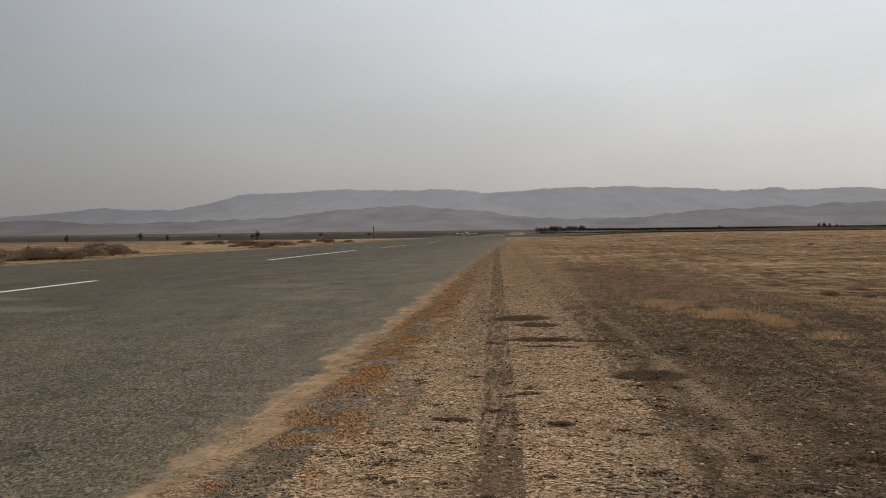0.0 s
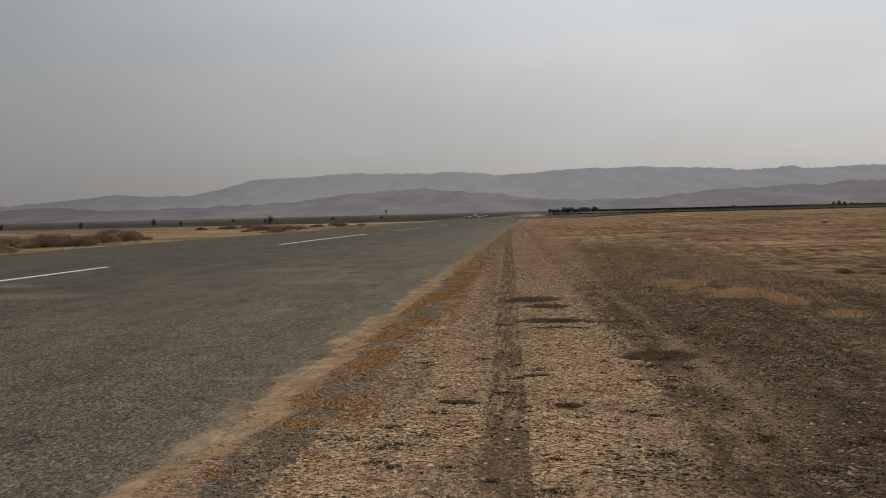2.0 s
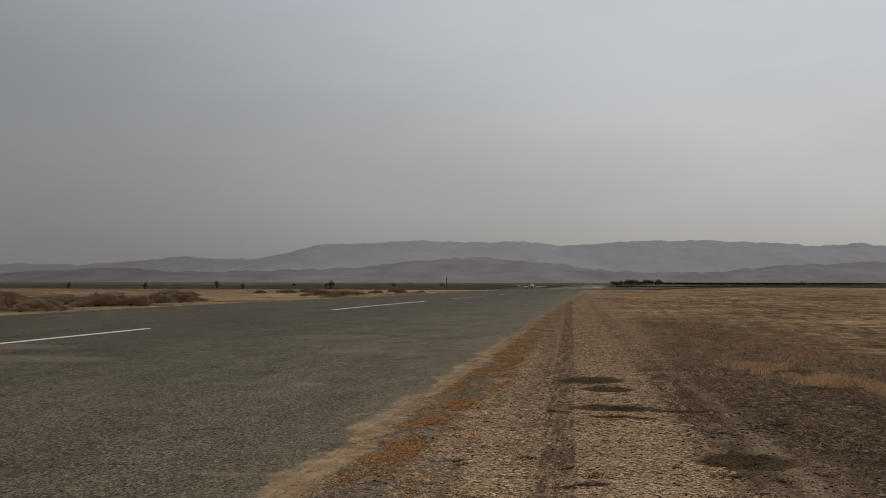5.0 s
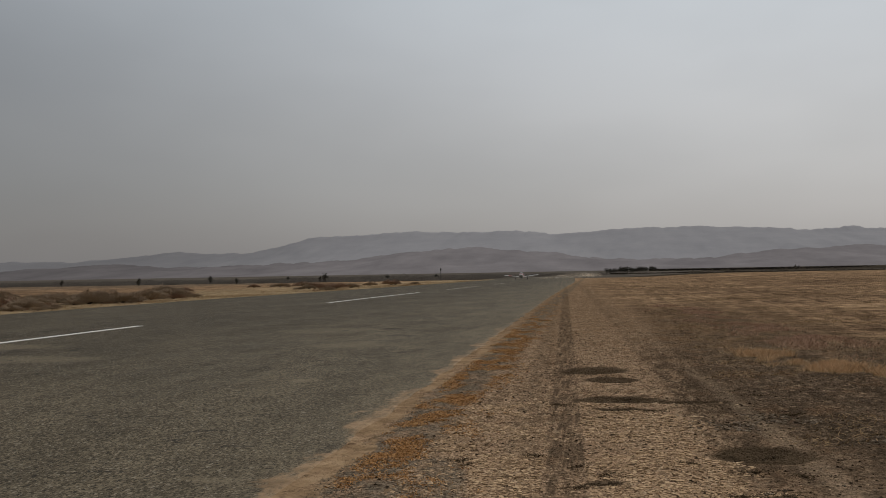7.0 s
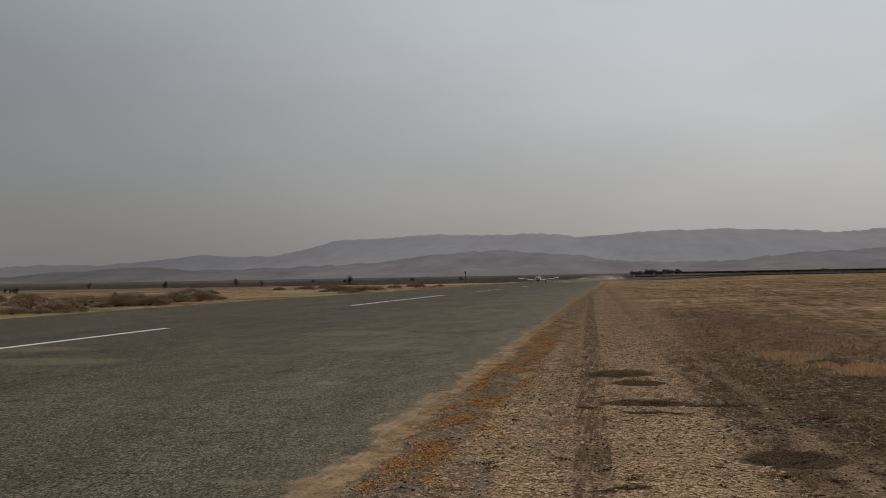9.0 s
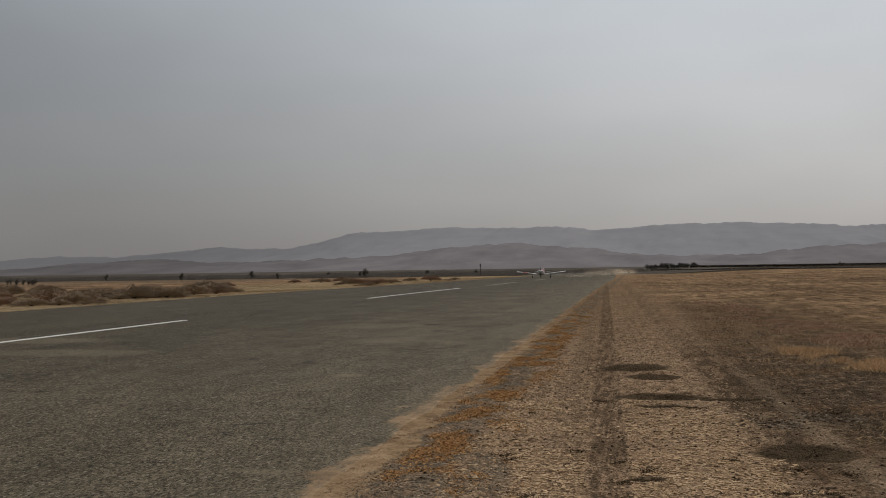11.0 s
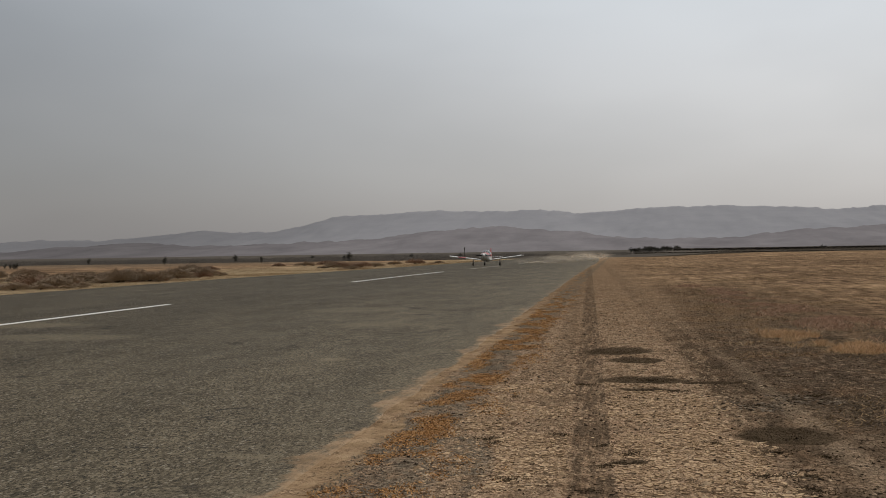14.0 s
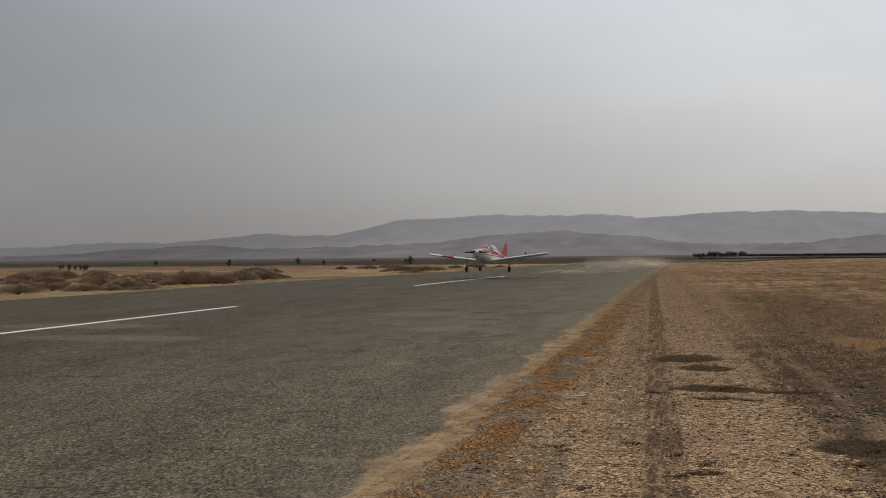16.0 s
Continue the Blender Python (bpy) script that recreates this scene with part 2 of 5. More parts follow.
def ground_material():
    m, g, b = material("dry_steppe_soil")
    p, x, y = ground_position(g)
    # soil: crumbs, painted clod shade, stains, broad tone
    crumbs = g.cells(g.vmul(p, (1.0, 0.8, 0)), 19.0)
    fine = g.noise(p, 34.0, 4, 0.7)
    mid = g.noise(p, 3.0, 6, 0.65)
    wide = g.noise(p, 0.55, 5, 0.6)
    edge = g.cells(g.add(p, g.scale(g.join(mid, fine, 0), 0.12)), 19.0, "DISTANCE_TO_EDGE")
    crack = g.smooth(edge, 0.02, 0.085, 1.0, 0.0)
    soil = g.ramp(g.math("ADD", g.math("MULTIPLY", fine, 0.6), g.math("MULTIPLY", mid, 0.4)),
                  [(0.32, (0.11, 0.068, 0.04)), (0.42, (0.32, 0.207, 0.126)), (0.52, (0.47, 0.32, 0.205)), (0.64, (0.64, 0.46, 0.31))])
    # shade of the clods and of the gaps between them, painted as dark blots
    clod_shade = g.math("MAXIMUM", g.smooth(g.noise(g.vmul(p, (0.7, 1.0, 0)), 13.0, 5, 0.72), 0.53, 0.60), g.smooth(g.noise(g.vmul(p, (0.7, 1.0, 0)), 5.0, 6, 0.75), 0.57, 0.63))
    crack_and_shade = g.math("MAXIMUM", g.math("MULTIPLY", crack, g.smooth(g.noise(p, 5.5, 3, 0.6), 0.42, 0.58, 0.05, 0.7)), clod_shade)
    soil = g.mix(g.math("MULTIPLY", crack_and_shade, g.smooth(mid, 0.34, 0.6, 0.6, 0.95)), soil, (0.068, 0.042, 0.026))
    dark = g.ramp(g.math("ADD", g.math("MULTIPLY", fine, 0.5), g.math("MULTIPLY", mid, 0.5)),
                  [(0.36, (0.020, 0.014, 0.009)), (0.48, (0.062, 0.044, 0.030)), (0.62, (0.150, 0.107, 0.072))])
    shift = g.math("MULTIPLY", g.math("SUBTRACT", wide, 0.5), 2.0)
    shift2 = g.math("MULTIPLY", g.math("SUBTRACT", mid, 0.5), 1.2)
    xs = g.math("ADD", g.math("ADD", x, shift), shift2)
    # the darker, weathered side starts nearer the track close by than farther on
    start = g.math("ADD", g.smooth(y, 4.5, 8.5, 2.8, 3.85), g.smooth(y, 9.5, 13.5, 0.0, -0.75))
    side = g.smooth(g.math("SUBTRACT", xs, start), 0.0, 1.5, 0.0, 0.96)
    pale = g.noise(g.vmul(p, (0.8, 0.6, 0)), 1.1, 6, 0.66)
    flakes = g.smooth(g.noise(g.vmul(p, (0.8, 1.0, 0)), 13.0, 6, 0.78), 0.49, 0.54)
    side = g.math("MULTIPLY", side, g.smooth(g.math("ADD", g.math("MULTIPLY", pale, 0.7), g.math("MULTIPLY", flakes, 0.14)), 0.38, 0.52, 1.0, 0.58))
    col = g.mix(side, soil, dark)
    col = g.mix(g.smooth(xs, 3.4, 4.6, 0.0, 0.22), col, (0.125, 0.098, 0.072))
    col = g.mix(g.smooth(y, 16.0, 36.0, 0.0, 0.2), col, (0.255, 0.178, 0.108))
    mottle = g.noise(g.vmul(p, (1.3, 0.6, 0)), 1.2, 6, 0.7)
    col = g.mix(g.math("MULTIPLY", g.smooth(y, 10.0, 16.0), g.smooth(mottle, 0.48, 0.66, 0.0, 0.34)), col, dark)
    rust = g.noise(g.vmul(p, (1.6, 0.8, 0)), 0.9, 6, 0.72)
    col = g.mix(g.smooth(rust, 0.50, 0.66, 0.0, 0.34), col, (0.23, 0.128, 0.068))
    warm = g.math("MULTIPLY", g.smooth(y, 15.0, 30.0), g.smooth(rust, 0.40, 0.58, 0.1, 0.5))
    col = g.mix(warm, col, (0.27, 0.165, 0.092))
    # shade between clods painted dark, and pale crusts, on the soil farther on
    far_clod_shade = g.smooth(g.noise(g.vmul(p, (1.0, 0.62, 0)), 6.5, 6, 0.78), 0.53, 0.58)
    long_pale = g.smooth(g.noise(g.add(g.vmul(p, (1.0, 0.55, 0)), (7.0, 3.0, 0)), 7.0, 6, 0.80), 0.54, 0.59)
    near_far = g.smooth(y, 8.5, 13.0)
    col = g.mix(g.math("MULTIPLY", g.math("MULTIPLY", long_pale, near_far), g.smooth(side, 0.2, 0.9, 0.85, 0.30)), col, (0.50, 0.36, 0.235))
    col = g.mix(g.math("MULTIPLY", g.math("MULTIPLY", far_clod_shade, near_far), 0.62), col, (0.06, 0.040, 0.024))
    # wheel track: pressed dark soil with a keen edge on the far side from the asphalt
    tx = g.math("ADD", x, g.math("SUBTRACT", g.math("MULTIPLY", y, 0.0385), 2.70))
    ragged = g.math("MULTIPLY", g.math("SUBTRACT", mid, 0.5), 0.10)
    ta = g.math("ADD", tx, g.math("ADD", ragged, g.math("MULTIPLY", g.math("SUBTRACT", fine, 0.5), 0.06)))
    tx = g.math("ADD", tx, g.math("MULTIPLY", g.math("SUBTRACT", mid, 0.5), 0.22))
    track = g.math("MULTIPLY", g.smooth(ta, -0.31, -0.22), g.smooth(ta, 0.095, 0.115, 1.0, 0.0))
    lanes = g.math("MAXIMUM", g.smooth(g.noise(g.vmul(p, (9.0, 0.5, 0)), 1.6, 4, 0.6), 0.40, 0.58, 0.25, 1.0), g.smooth(y, 6.2, 7.6, 0.9, 0.0))
    worn_through = g.smooth(g.noise(g.vmul(p, (1.6, 1.2, 0)), 2.4, 6, 0.75), 0.44, 0.64, 0.90, 0.52)
    pressed = g.mix(g.smooth(fine, 0.4, 0.62, 0.0, 0.5), (0.112, 0.078, 0.052), (0.168, 0.119, 0.079))
    col = g.mix(g.math("MULTIPLY", g.math("MULTIPLY", track, lanes), worn_through), col, pressed)
    tx2 = g.math("ABSOLUTE", g.math("ADD", tx, 0.55))
    col = g.mix(g.smooth(tx2, 0.05, 0.16, 0.26, 0.0), col, (0.15, 0.11, 0.074))
    for off, half, k in ((-0.38, 0.025, 0.45), (-0.95, 0.03, 0.3), (1.62, 0.19, 0.78), (1.40, 0.03, 0.3), (2.15, 0.05, 0.3)):
        line = g.math("ABSOLUTE", g.math("SUBTRACT", tx, off))
        worn = g.smooth(g.noise(g.vmul(p, (2.5, 0.6, 0)), 1.4, 5, 0.7), 0.40, 0.60, 1.0, 0.25)
        worn = g.math("MULTIPLY", worn, g.smooth(y, 15.0, 30.0, 1.0, 0.35))
        col = g.mix(g.math("MULTIPLY", g.smooth(line, half, half * 2 + 0.06, k, 0.0), worn), col, (0.085, 0.060, 0.040))
    # a pale pressed rut beside the second dark one
    rut = g.math("ABSOLUTE", g.math("SUBTRACT", tx, 1.98))
    col = g.mix(g.math("MULTIPLY", g.smooth(rut, 0.05, 0.20, 0.26, 0.0), g.math("MULTIPLY", g.smooth(y, 7.0, 10.0), g.smooth(y, 12.0, 22.0, 1.0, 0.25))), col, (0.40, 0.30, 0.205))
    # grey chippings with weeds between sand and soil
    gx = g.math("ADD", g.math("ADD", x, g.math("MULTIPLY", y, 0.0145)), g.math("MULTIPLY", g.math("SUBTRACT", mid, 0.5), 0.9))
    chips = g.ramp(g.sep(g.cells(p, 48.0, out="Color"))[0], [(0.0, (0.066, 0.053, 0.039)), (0.5, (0.168, 0.138, 0.104)), (1.0, (0.31, 0.255, 0.188))])
    bulge = g.smooth(g.length(g.vmul(g.add(p, (-1.0, -8.6, 0)), (1 / 0.55, 1 / 1.7, 0))), 0.86, 1.04, 1.0, 0.0)
    band = g.math("MULTIPLY", g.smooth(gx, 0.42, 0.52), g.smooth(gx, 0.98, 1.25, 1.0, 0.0))
    band = g.math("MAXIMUM", band, bulge)
    col = g.mix(g.math("MULTIPLY", band, g.smooth(g.noise(g.vmul(p, (1.0, 0.7, 0)), 2.6, 6, 0.7), 0.40, 0.54, 0.22, 0.78)), col, chips)
    # sand
    s = sand_line(g, p, x, y)
    sand = g.math("MULTIPLY", g.smooth(s, -0.05, 0.10), g.smooth(s, 0.42, 0.52, 0.97, 0.0))
    sand = g.math("MULTIPLY", sand, sand_cover(g, p))
    col = g.mix(sand, col, sand_colour(g, p))
    # dark hollows
    col = g.mix(g.math("MULTIPLY", hollow_mask(g, p), 0.93), col, g.mix(0.5, dark, (0.085, 0.06, 0.035)))
    # open steppe: straw and brown growth in drifts that lie across the view
    drift = g.noise(g.vmul(p, (0.06, 0.13, 0)), 1.0, 8, 0.72)
    tuft = g.noise(g.vmul(p, (1.6, 2.2, 0)), 1.0, 7, 0.75)
    furrow = g.noise(g.vmul(p, (0.7, 0.035, 0)), 1.0, 6, 0.7)
    straw = g.ramp(g.math("ADD", g.math("MULTIPLY", drift, 0.46), g.math("ADD", g.math("MULTIPLY", furrow, 0.14), g.math("MULTIPLY", tuft, 0.40))),
                   [(0.40, (0.070, 0.046, 0.032)), (0.46, (0.168, 0.109, 0.068)), (0.52, (0.29, 0.190, 0.113)), (0.60, (0.49, 0.330, 0.197))])
    clump = g.noise(g.vmul(p, (1.0, 0.5, 0)), 1.7, 7, 0.76)
    straw = g.scale(straw, g.smooth(clump, 0.36, 0.62, 0.6, 1.5))
    right = g.math("MAXIMUM", g.smooth(g.math("ADD", xs, g.smooth(y, 14.0, 30.0, 0.0, 2.0)), 7.6, 12.0), g.math("MULTIPLY", g.smooth(g.math("ADD", y, g.math("MULTIPLY", shift, 9.0)), 26.0, 60.0), g.smooth(g.math("ADD", xs, g.smooth(y, 40.0, 130.0, 0.0, 2.5)), 2.2, 4.4, 0.15, 1.0)))
    left = g.smooth(x, -25.0, -26.5)
    col = g.mix(g.math("MAXIMUM", right, left), col, straw)
    lines = g.noise(g.vmul(p, (1.9, 0.07, 0)), 1.0, 6, 0.72)
    col = g.mix(g.smooth(xs, 3.6, 5.0), col, g.scale(col, g.smooth(lines, 0.38, 0.62, 0.82, 1.22)))
    pale_verge = g.math("MULTIPLY", left, g.smooth(g.math("ADD", x, g.math("MULTIPLY", drift, 14.0)), -54.0, -24.0, 0.0, 1.0))
    col = g.mix(g.math("MULTIPLY", pale_verge, g.smooth(clump, 0.38, 0.62, 0.25, 0.9)), col, (0.49, 0.38, 0.228))
    # far plain: grey scrub and tilled land
    far = g.ramp(g.noise(g.vmul(p, (0.004, 0.012, 0)), 1.0, 5, 0.6), [(0.35, (0.075, 0.07, 0.062)), (0.5, (0.115, 0.1, 0.085)), (0.65, (0.15, 0.125, 0.1))])
    far_left = g.math("MULTIPLY", g.smooth(x, -60.0, -95.0), g.smooth(y, 110.0, 260.0, 0.0, 0.5))
    col = g.mix(g.math("MAXIMUM", g.smooth(y, 290.0, 330.0), far_left), col, far)
    g.put(b.inputs["Base Color"], col)
    b.inputs["Roughness"].default_value = 0.95
    b.inputs["Specular IOR Level"].default_value = 0.0
    h = g.math("ADD", g.math("MULTIPLY", fine, 0.3), g.math("ADD", g.math("MULTIPLY", crumbs, -0.5), g.math("MULTIPLY", crack, -0.35)))
    n1 = g.bump(mid, 0.5, 0.09)
    h = g.math("MULTIPLY", h, g.smooth(sand, 0.0, 1.0, 1.0, 0.12))
    g.put(b.inputs["Normal"], g.bump(h, 1.0, 0.05, n1))
    return m


# ---- large structure ----
def mesh_object(name, verts, faces, mat, smooth=False, parent=None, label=""):
    me = bpy.data.meshes.new(name)
    me.from_pydata([tuple(v) for v in verts], [], faces)
    me.update()
    if smooth:
        me.shade_smooth()
    me.materials.append(mat)
    ob = new(name, me)
    if parent:
        ob.parent = parent
    return tagged(ob, label) if label else ob


def fall(x, y):
    """The runway and the land on its far side drop gently with distance; the open steppe stays level."""
    u = max(0.0, min(y, 480.0) - 60.0)
    k = max(0.0, min(1.0, (45.0 - x) / 40.0))
    return -0.0040 * u * u / (u + 15.0) * k * k * (3 - 2 * k)


def swell(x, y):
    """The steppe's gentle humps; flat under the runway and the shoulder."""
    away = max(0.0, min(1.0, (x - 4.5) / 8.0)) if x > -13 else max(0.0, min(1.0, (-26.5 - x) / 10.0))
    near = max(0.0, 1.0 - max(0.0, y - 250.0) / 120.0)
    return fall(x, y) + away * near * (0.22 * noise.noise((x * 0.09, y * 0.06, 0.3)) + 0.10 * noise.noise((x * 0.4, y * 0.25, 4.0)))


def dent(x, y):
    z = 0.0
    for cx, cy, rx, ry in HOLLOWS:
        d = math.hypot((x - cx) / rx, (y - cy) / ry)
        if d < 1.3:
            z -= 0.05 * min(rx, 0.5) / 0.5 * (0.5 + 0.5 * math.cos(math.pi * d / 1.3))
    tx = x - 2.62 + 0.0385 * y
    if abs(tx) < 0.35 and y < 80:
        z -= 0.022 * (0.5 + 0.5 * math.cos(math.pi * tx / 0.35))
    return z


def axis(spans):
    out = []
    for a, b, n in spans:
        out += [a + (b - a) * i / n for i in range(n)]
    return out + [spans[-1][1]]


def build_ground():
    mat = ground_material()
    xs = axis([(-4900, -600, 22), (-600, -120, 24), (-120, -27, 46), (-27, -0.6, 8), (-0.6, 7.0, 150), (7.0, 20, 65), (20, 60, 60), (60, 140, 32), (140, 600, 24), (600, 4900, 22)])
    ys = axis([(-4900, -100, 12), (-100, 2, 30), (2, 22, 250), (22, 50, 110), (50, 130, 80), (130, 380, 60), (380, 1000, 20), (1000, 4950, 20)])
    nx = len(xs)
    verts, faces = [], []
    for y in ys:
        for x in xs:
            near = 1.0 if -0.6 < x < 9 and 2 < y < 30 else 0.0
            z = swell(x, y) + (dent(x, y) if near else 0.0)
            if near:
                lift = max(0.0, min(1.0, (x - 0.2) / 0.8))
                z += lift * (0.020 * noise.noise((x * 2.1, y * 1.7, 7)) + 0.016 * noise.noise((x * 7.0, y * 6.0, 2)) + 0.010 * noise.noise((x * 17.0, y * 13.0, 9)))
            verts.append((x, y, z - 0.004))
    for j in range(len(ys) - 1):
        for i in range(nx - 1):
            a = j * nx + i
            faces.append((a, a + 1, a + nx + 1, a + nx))
    ob = mesh_object("ground", verts, faces, mat, smooth=True)
    return tagged(ob, "dry bare steppe soil with straw growth and wheel tracks", "ground", kind="structure")


def bend(y):
    """The runway turns a little to the left far down its length."""
    return -0.034 * max(0.0, y - 120.0) ** 2 / (max(0.0, y - 120.0) + 60.0)


def build_runway():
    mat = runway_material()
    verts, faces = [], []
    ys = axis([(-120, 2, 20), (2, 60, 116), (60, 200, 70), (200, 470, 60)])
    for y in ys:
        r = 0.22 - 0.0165 * min(y, 120) + 0.14 * noise.noise((y * 0.9, 0, 0)) + 0.05 * noise.noise((y * 3.1, 5, 0))
        l = -25.6 + 0.12 * noise.noise((y * 0.4, 9, 0))
        for x, z in ((l - 0.15, -0.03), (l, 0.006), (-13.0, 0.012), (r, 0.006), (r + 0.12, -0.03)):
            verts.append((x + bend(y), y, z + fall(0, y)))
    for j in range(len(ys) - 1):
        for i in range(4):
            a = j * 5 + i
            faces.append((a, a + 1, a + 6, a + 5))
    ob = mesh_object("runway", verts, faces, mat)
    tagged(ob, "worn grey asphalt runway with sand drifted over its edge", "runway", kind="structure")
    paint, g, b = material("worn_white_paint")
    p = g.node("ShaderNodeNewGeometry").outputs["Position"]
    wear = g.noise(p, 14.0, 5, 0.7)
    g.put(b.inputs["Base Color"], g.mix(g.smooth(wear, 0.52, 0.68, 0.0, 0.7), (0.74, 0.73, 0.69), (0.14, 0.13, 0.11)))
    b.inputs["Roughness"].default_value = 0.75
    # greyer paint for the far dashes imitates the dust haze in front of them
    hazed = plain("haze_dimmed_runway_paint", (0.34, 0.32, 0.28), 0.85, vary=0.35, scale=3.0)
    for y0, y1 in ((3.6, 33.65), (57.2, 86), (101, 125), (147, 168)):
        n = 20
        v, f = [], []
        for i in range(n + 1):
            y = y0 + (y1 - y0) * i / n
            c = -13.0 + bend(y)
            d = fall(0, y)
            v += [(c - 0.12, y, d + 0.0175), (c + 0.12, y, d + 0.0175), (c - 0.12, y, d + 0.010), (c + 0.12, y, d + 0.010)]
        for i in range(n):
            a = 4 * i
            f += [(a, a + 1, a + 5, a + 4), (a + 2, a, a + 4, a + 6), (a + 1, a + 3, a + 7, a + 5)]
        mesh_object("centreline_dash", v, f, paint if y0 < 90 else hazed, parent=ob)
    return ob


def ridge(name, mat, profile, depth, rough, seed, foot=0.0, label=""):
    """A range of hills: crest heights along x at its distance, worn by gullies towards the viewer."""
    (y0, y1) = depth
    px, pz = [a for a, _ in profile], [b for _, b in profile]
    xs = np.linspace(px[0], px[-1], 900)
    nd = 34
    verts, faces = [], []
    for j in range(nd + 1):
        s = j / nd
        for x in xs:
            y = y0 + (y1 - y0) * s
            crest = np.interp(x, px, pz)
            if s <= 0.8:
                up = (s / 0.8)
                shape = up ** 1.15
            else:
                shape = 1.0 - ((s - 0.8) / 0.2) * 0.55
            gully = noise.fractal((x * 0.006 + seed, y * 0.0022, seed), 0.9, 2.1, 5)
            relief = rough * (1.0 - abs(2 * min(s, 0.8) / 0.8 - 1.0)) * gully
            tip = (0.34 * rough * noise.fractal((x * 0.013, seed, 3.0), 0.55, 2.1, 6) + 0.08 * rough * noise.noise((x * 0.06, seed, 8.0))) * (1 if s > 0.7 else 0)
            verts.append((x, y, max(-2.0, foot + crest * shape + relief + tip) if s > 0 else -2.0))
    n = len(xs)
    for j in range(nd):
        for i in range(n - 1):
            a = j * n + i
            faces.append((a, a + 1, a + n + 1, a + n))
    ob = mesh_object(name, verts, faces, mat, smooth=True)
    return tagged(ob, label, "hills", kind="structure")


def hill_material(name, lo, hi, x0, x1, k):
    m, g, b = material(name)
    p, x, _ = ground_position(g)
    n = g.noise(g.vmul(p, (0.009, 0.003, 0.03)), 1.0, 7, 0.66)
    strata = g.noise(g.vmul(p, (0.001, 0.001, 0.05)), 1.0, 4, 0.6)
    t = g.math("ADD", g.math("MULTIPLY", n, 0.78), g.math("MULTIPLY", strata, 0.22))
    # haze is painted into the rock colour, thinner and darker towards -x
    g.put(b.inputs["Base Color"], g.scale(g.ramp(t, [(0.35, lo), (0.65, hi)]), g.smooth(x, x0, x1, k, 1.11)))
    b.inputs["Roughness"].default_value = 1.0
    b.inputs["Specular IOR Level"].default_value = 0.0
    return m


def build_hills():
    far = hill_material("haze_tinted_blue_rock", (0.262, 0.260, 0.277), (0.298, 0.294, 0.309), -2100.0, -600.0, 0.74)
    mid = hill_material("haze_tinted_brown_rock", (0.165, 0.153, 0.160), (0.236, 0.220, 0.227), -1400.0, -400.0, 0.76)
    k = 4500 / 4200
    far_profile = [(-4800, 40), (-2900, 66), (-2600, 80), (-2330, 72), (-2050, 90), (-1825, 109), (-1650, 96), (-1510, 98), (-1330, 127), (-1243, 156), (-1050, 161),
                   (-830, 174), (-560, 165), (-345, 166), (-196, 149), (-50, 157), (110, 168), (400, 167), (590, 161), (800, 143), (950, 154), (1090, 146), (1240, 151), (1500, 142), (2200, 150), (4800, 90)]
    ridge("far_mountains", far, [(x * k, (z - 1.7) * k + 1.7) for x, z in far_profile], (3300, 4800), 16, 1.3, label="flat-topped mountain range with dusty haze painted in as grey-blue")
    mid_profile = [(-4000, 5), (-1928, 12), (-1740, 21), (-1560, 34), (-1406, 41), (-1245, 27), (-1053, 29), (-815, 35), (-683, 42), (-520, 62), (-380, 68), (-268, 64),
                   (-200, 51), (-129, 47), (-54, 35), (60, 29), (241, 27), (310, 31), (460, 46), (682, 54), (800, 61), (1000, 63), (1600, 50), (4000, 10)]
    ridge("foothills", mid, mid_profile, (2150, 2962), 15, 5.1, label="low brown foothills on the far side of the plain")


ground_sheet = build_ground()
build_runway()
build_hills()


# ---- helpers for things ----
def part(name, bm, mat, parent, label=""):
    me = bpy.data.meshes.new(name)
    bm.normal_update()
    bm.to_mesh(me)
    bm.free()
    me.materials.append(mat)
    ob = new(name, me)
    ob.parent = parent
    return tagged(ob, label) if label else ob


def shade(ob, angle=40):
    ob.data.shade_smooth()
    ob.data.set_sharp_from_angle(angle=radians(angle))
    return ob


def raw(verts, faces):
    bm = bmesh.new()
    vs = [bm.verts.new(v) for v in verts]
    for f in faces:
        bm.faces.new([vs[i] for i in f])
    return bm


def loft(rings, cap=True):
    n = len(rings[0])
    verts = [v for r in rings for v in r]
    faces = []
    for j in range(len(rings) - 1):
        for i in range(n):
            a, b = j * n + i, j * n + (i + 1) % n
            faces.append((a, b, b + n, a + n))
    if cap:
        faces.append(tuple(range(n - 1, -1, -1)))
        faces.append(tuple((len(rings) - 1) * n + i for i in range(n)))
    bm = raw(verts, faces)
    bmesh.ops.recalc_face_normals(bm, faces=bm.faces)
    return bm


def tube(a, b, r0, r1, n=10):
    a, b = Vector(a), Vector(b)
    q = (b - a).to_track_quat("Z", "Y")
    rings = []
    for p, r in ((a, r0), (b, r1)):
        rings.append([p + q @ Vector((math.cos(t) * r, math.sin(t) * r, 0)) for t in (2 * math.pi * i / n for i in range(n))])
    return loft(rings)


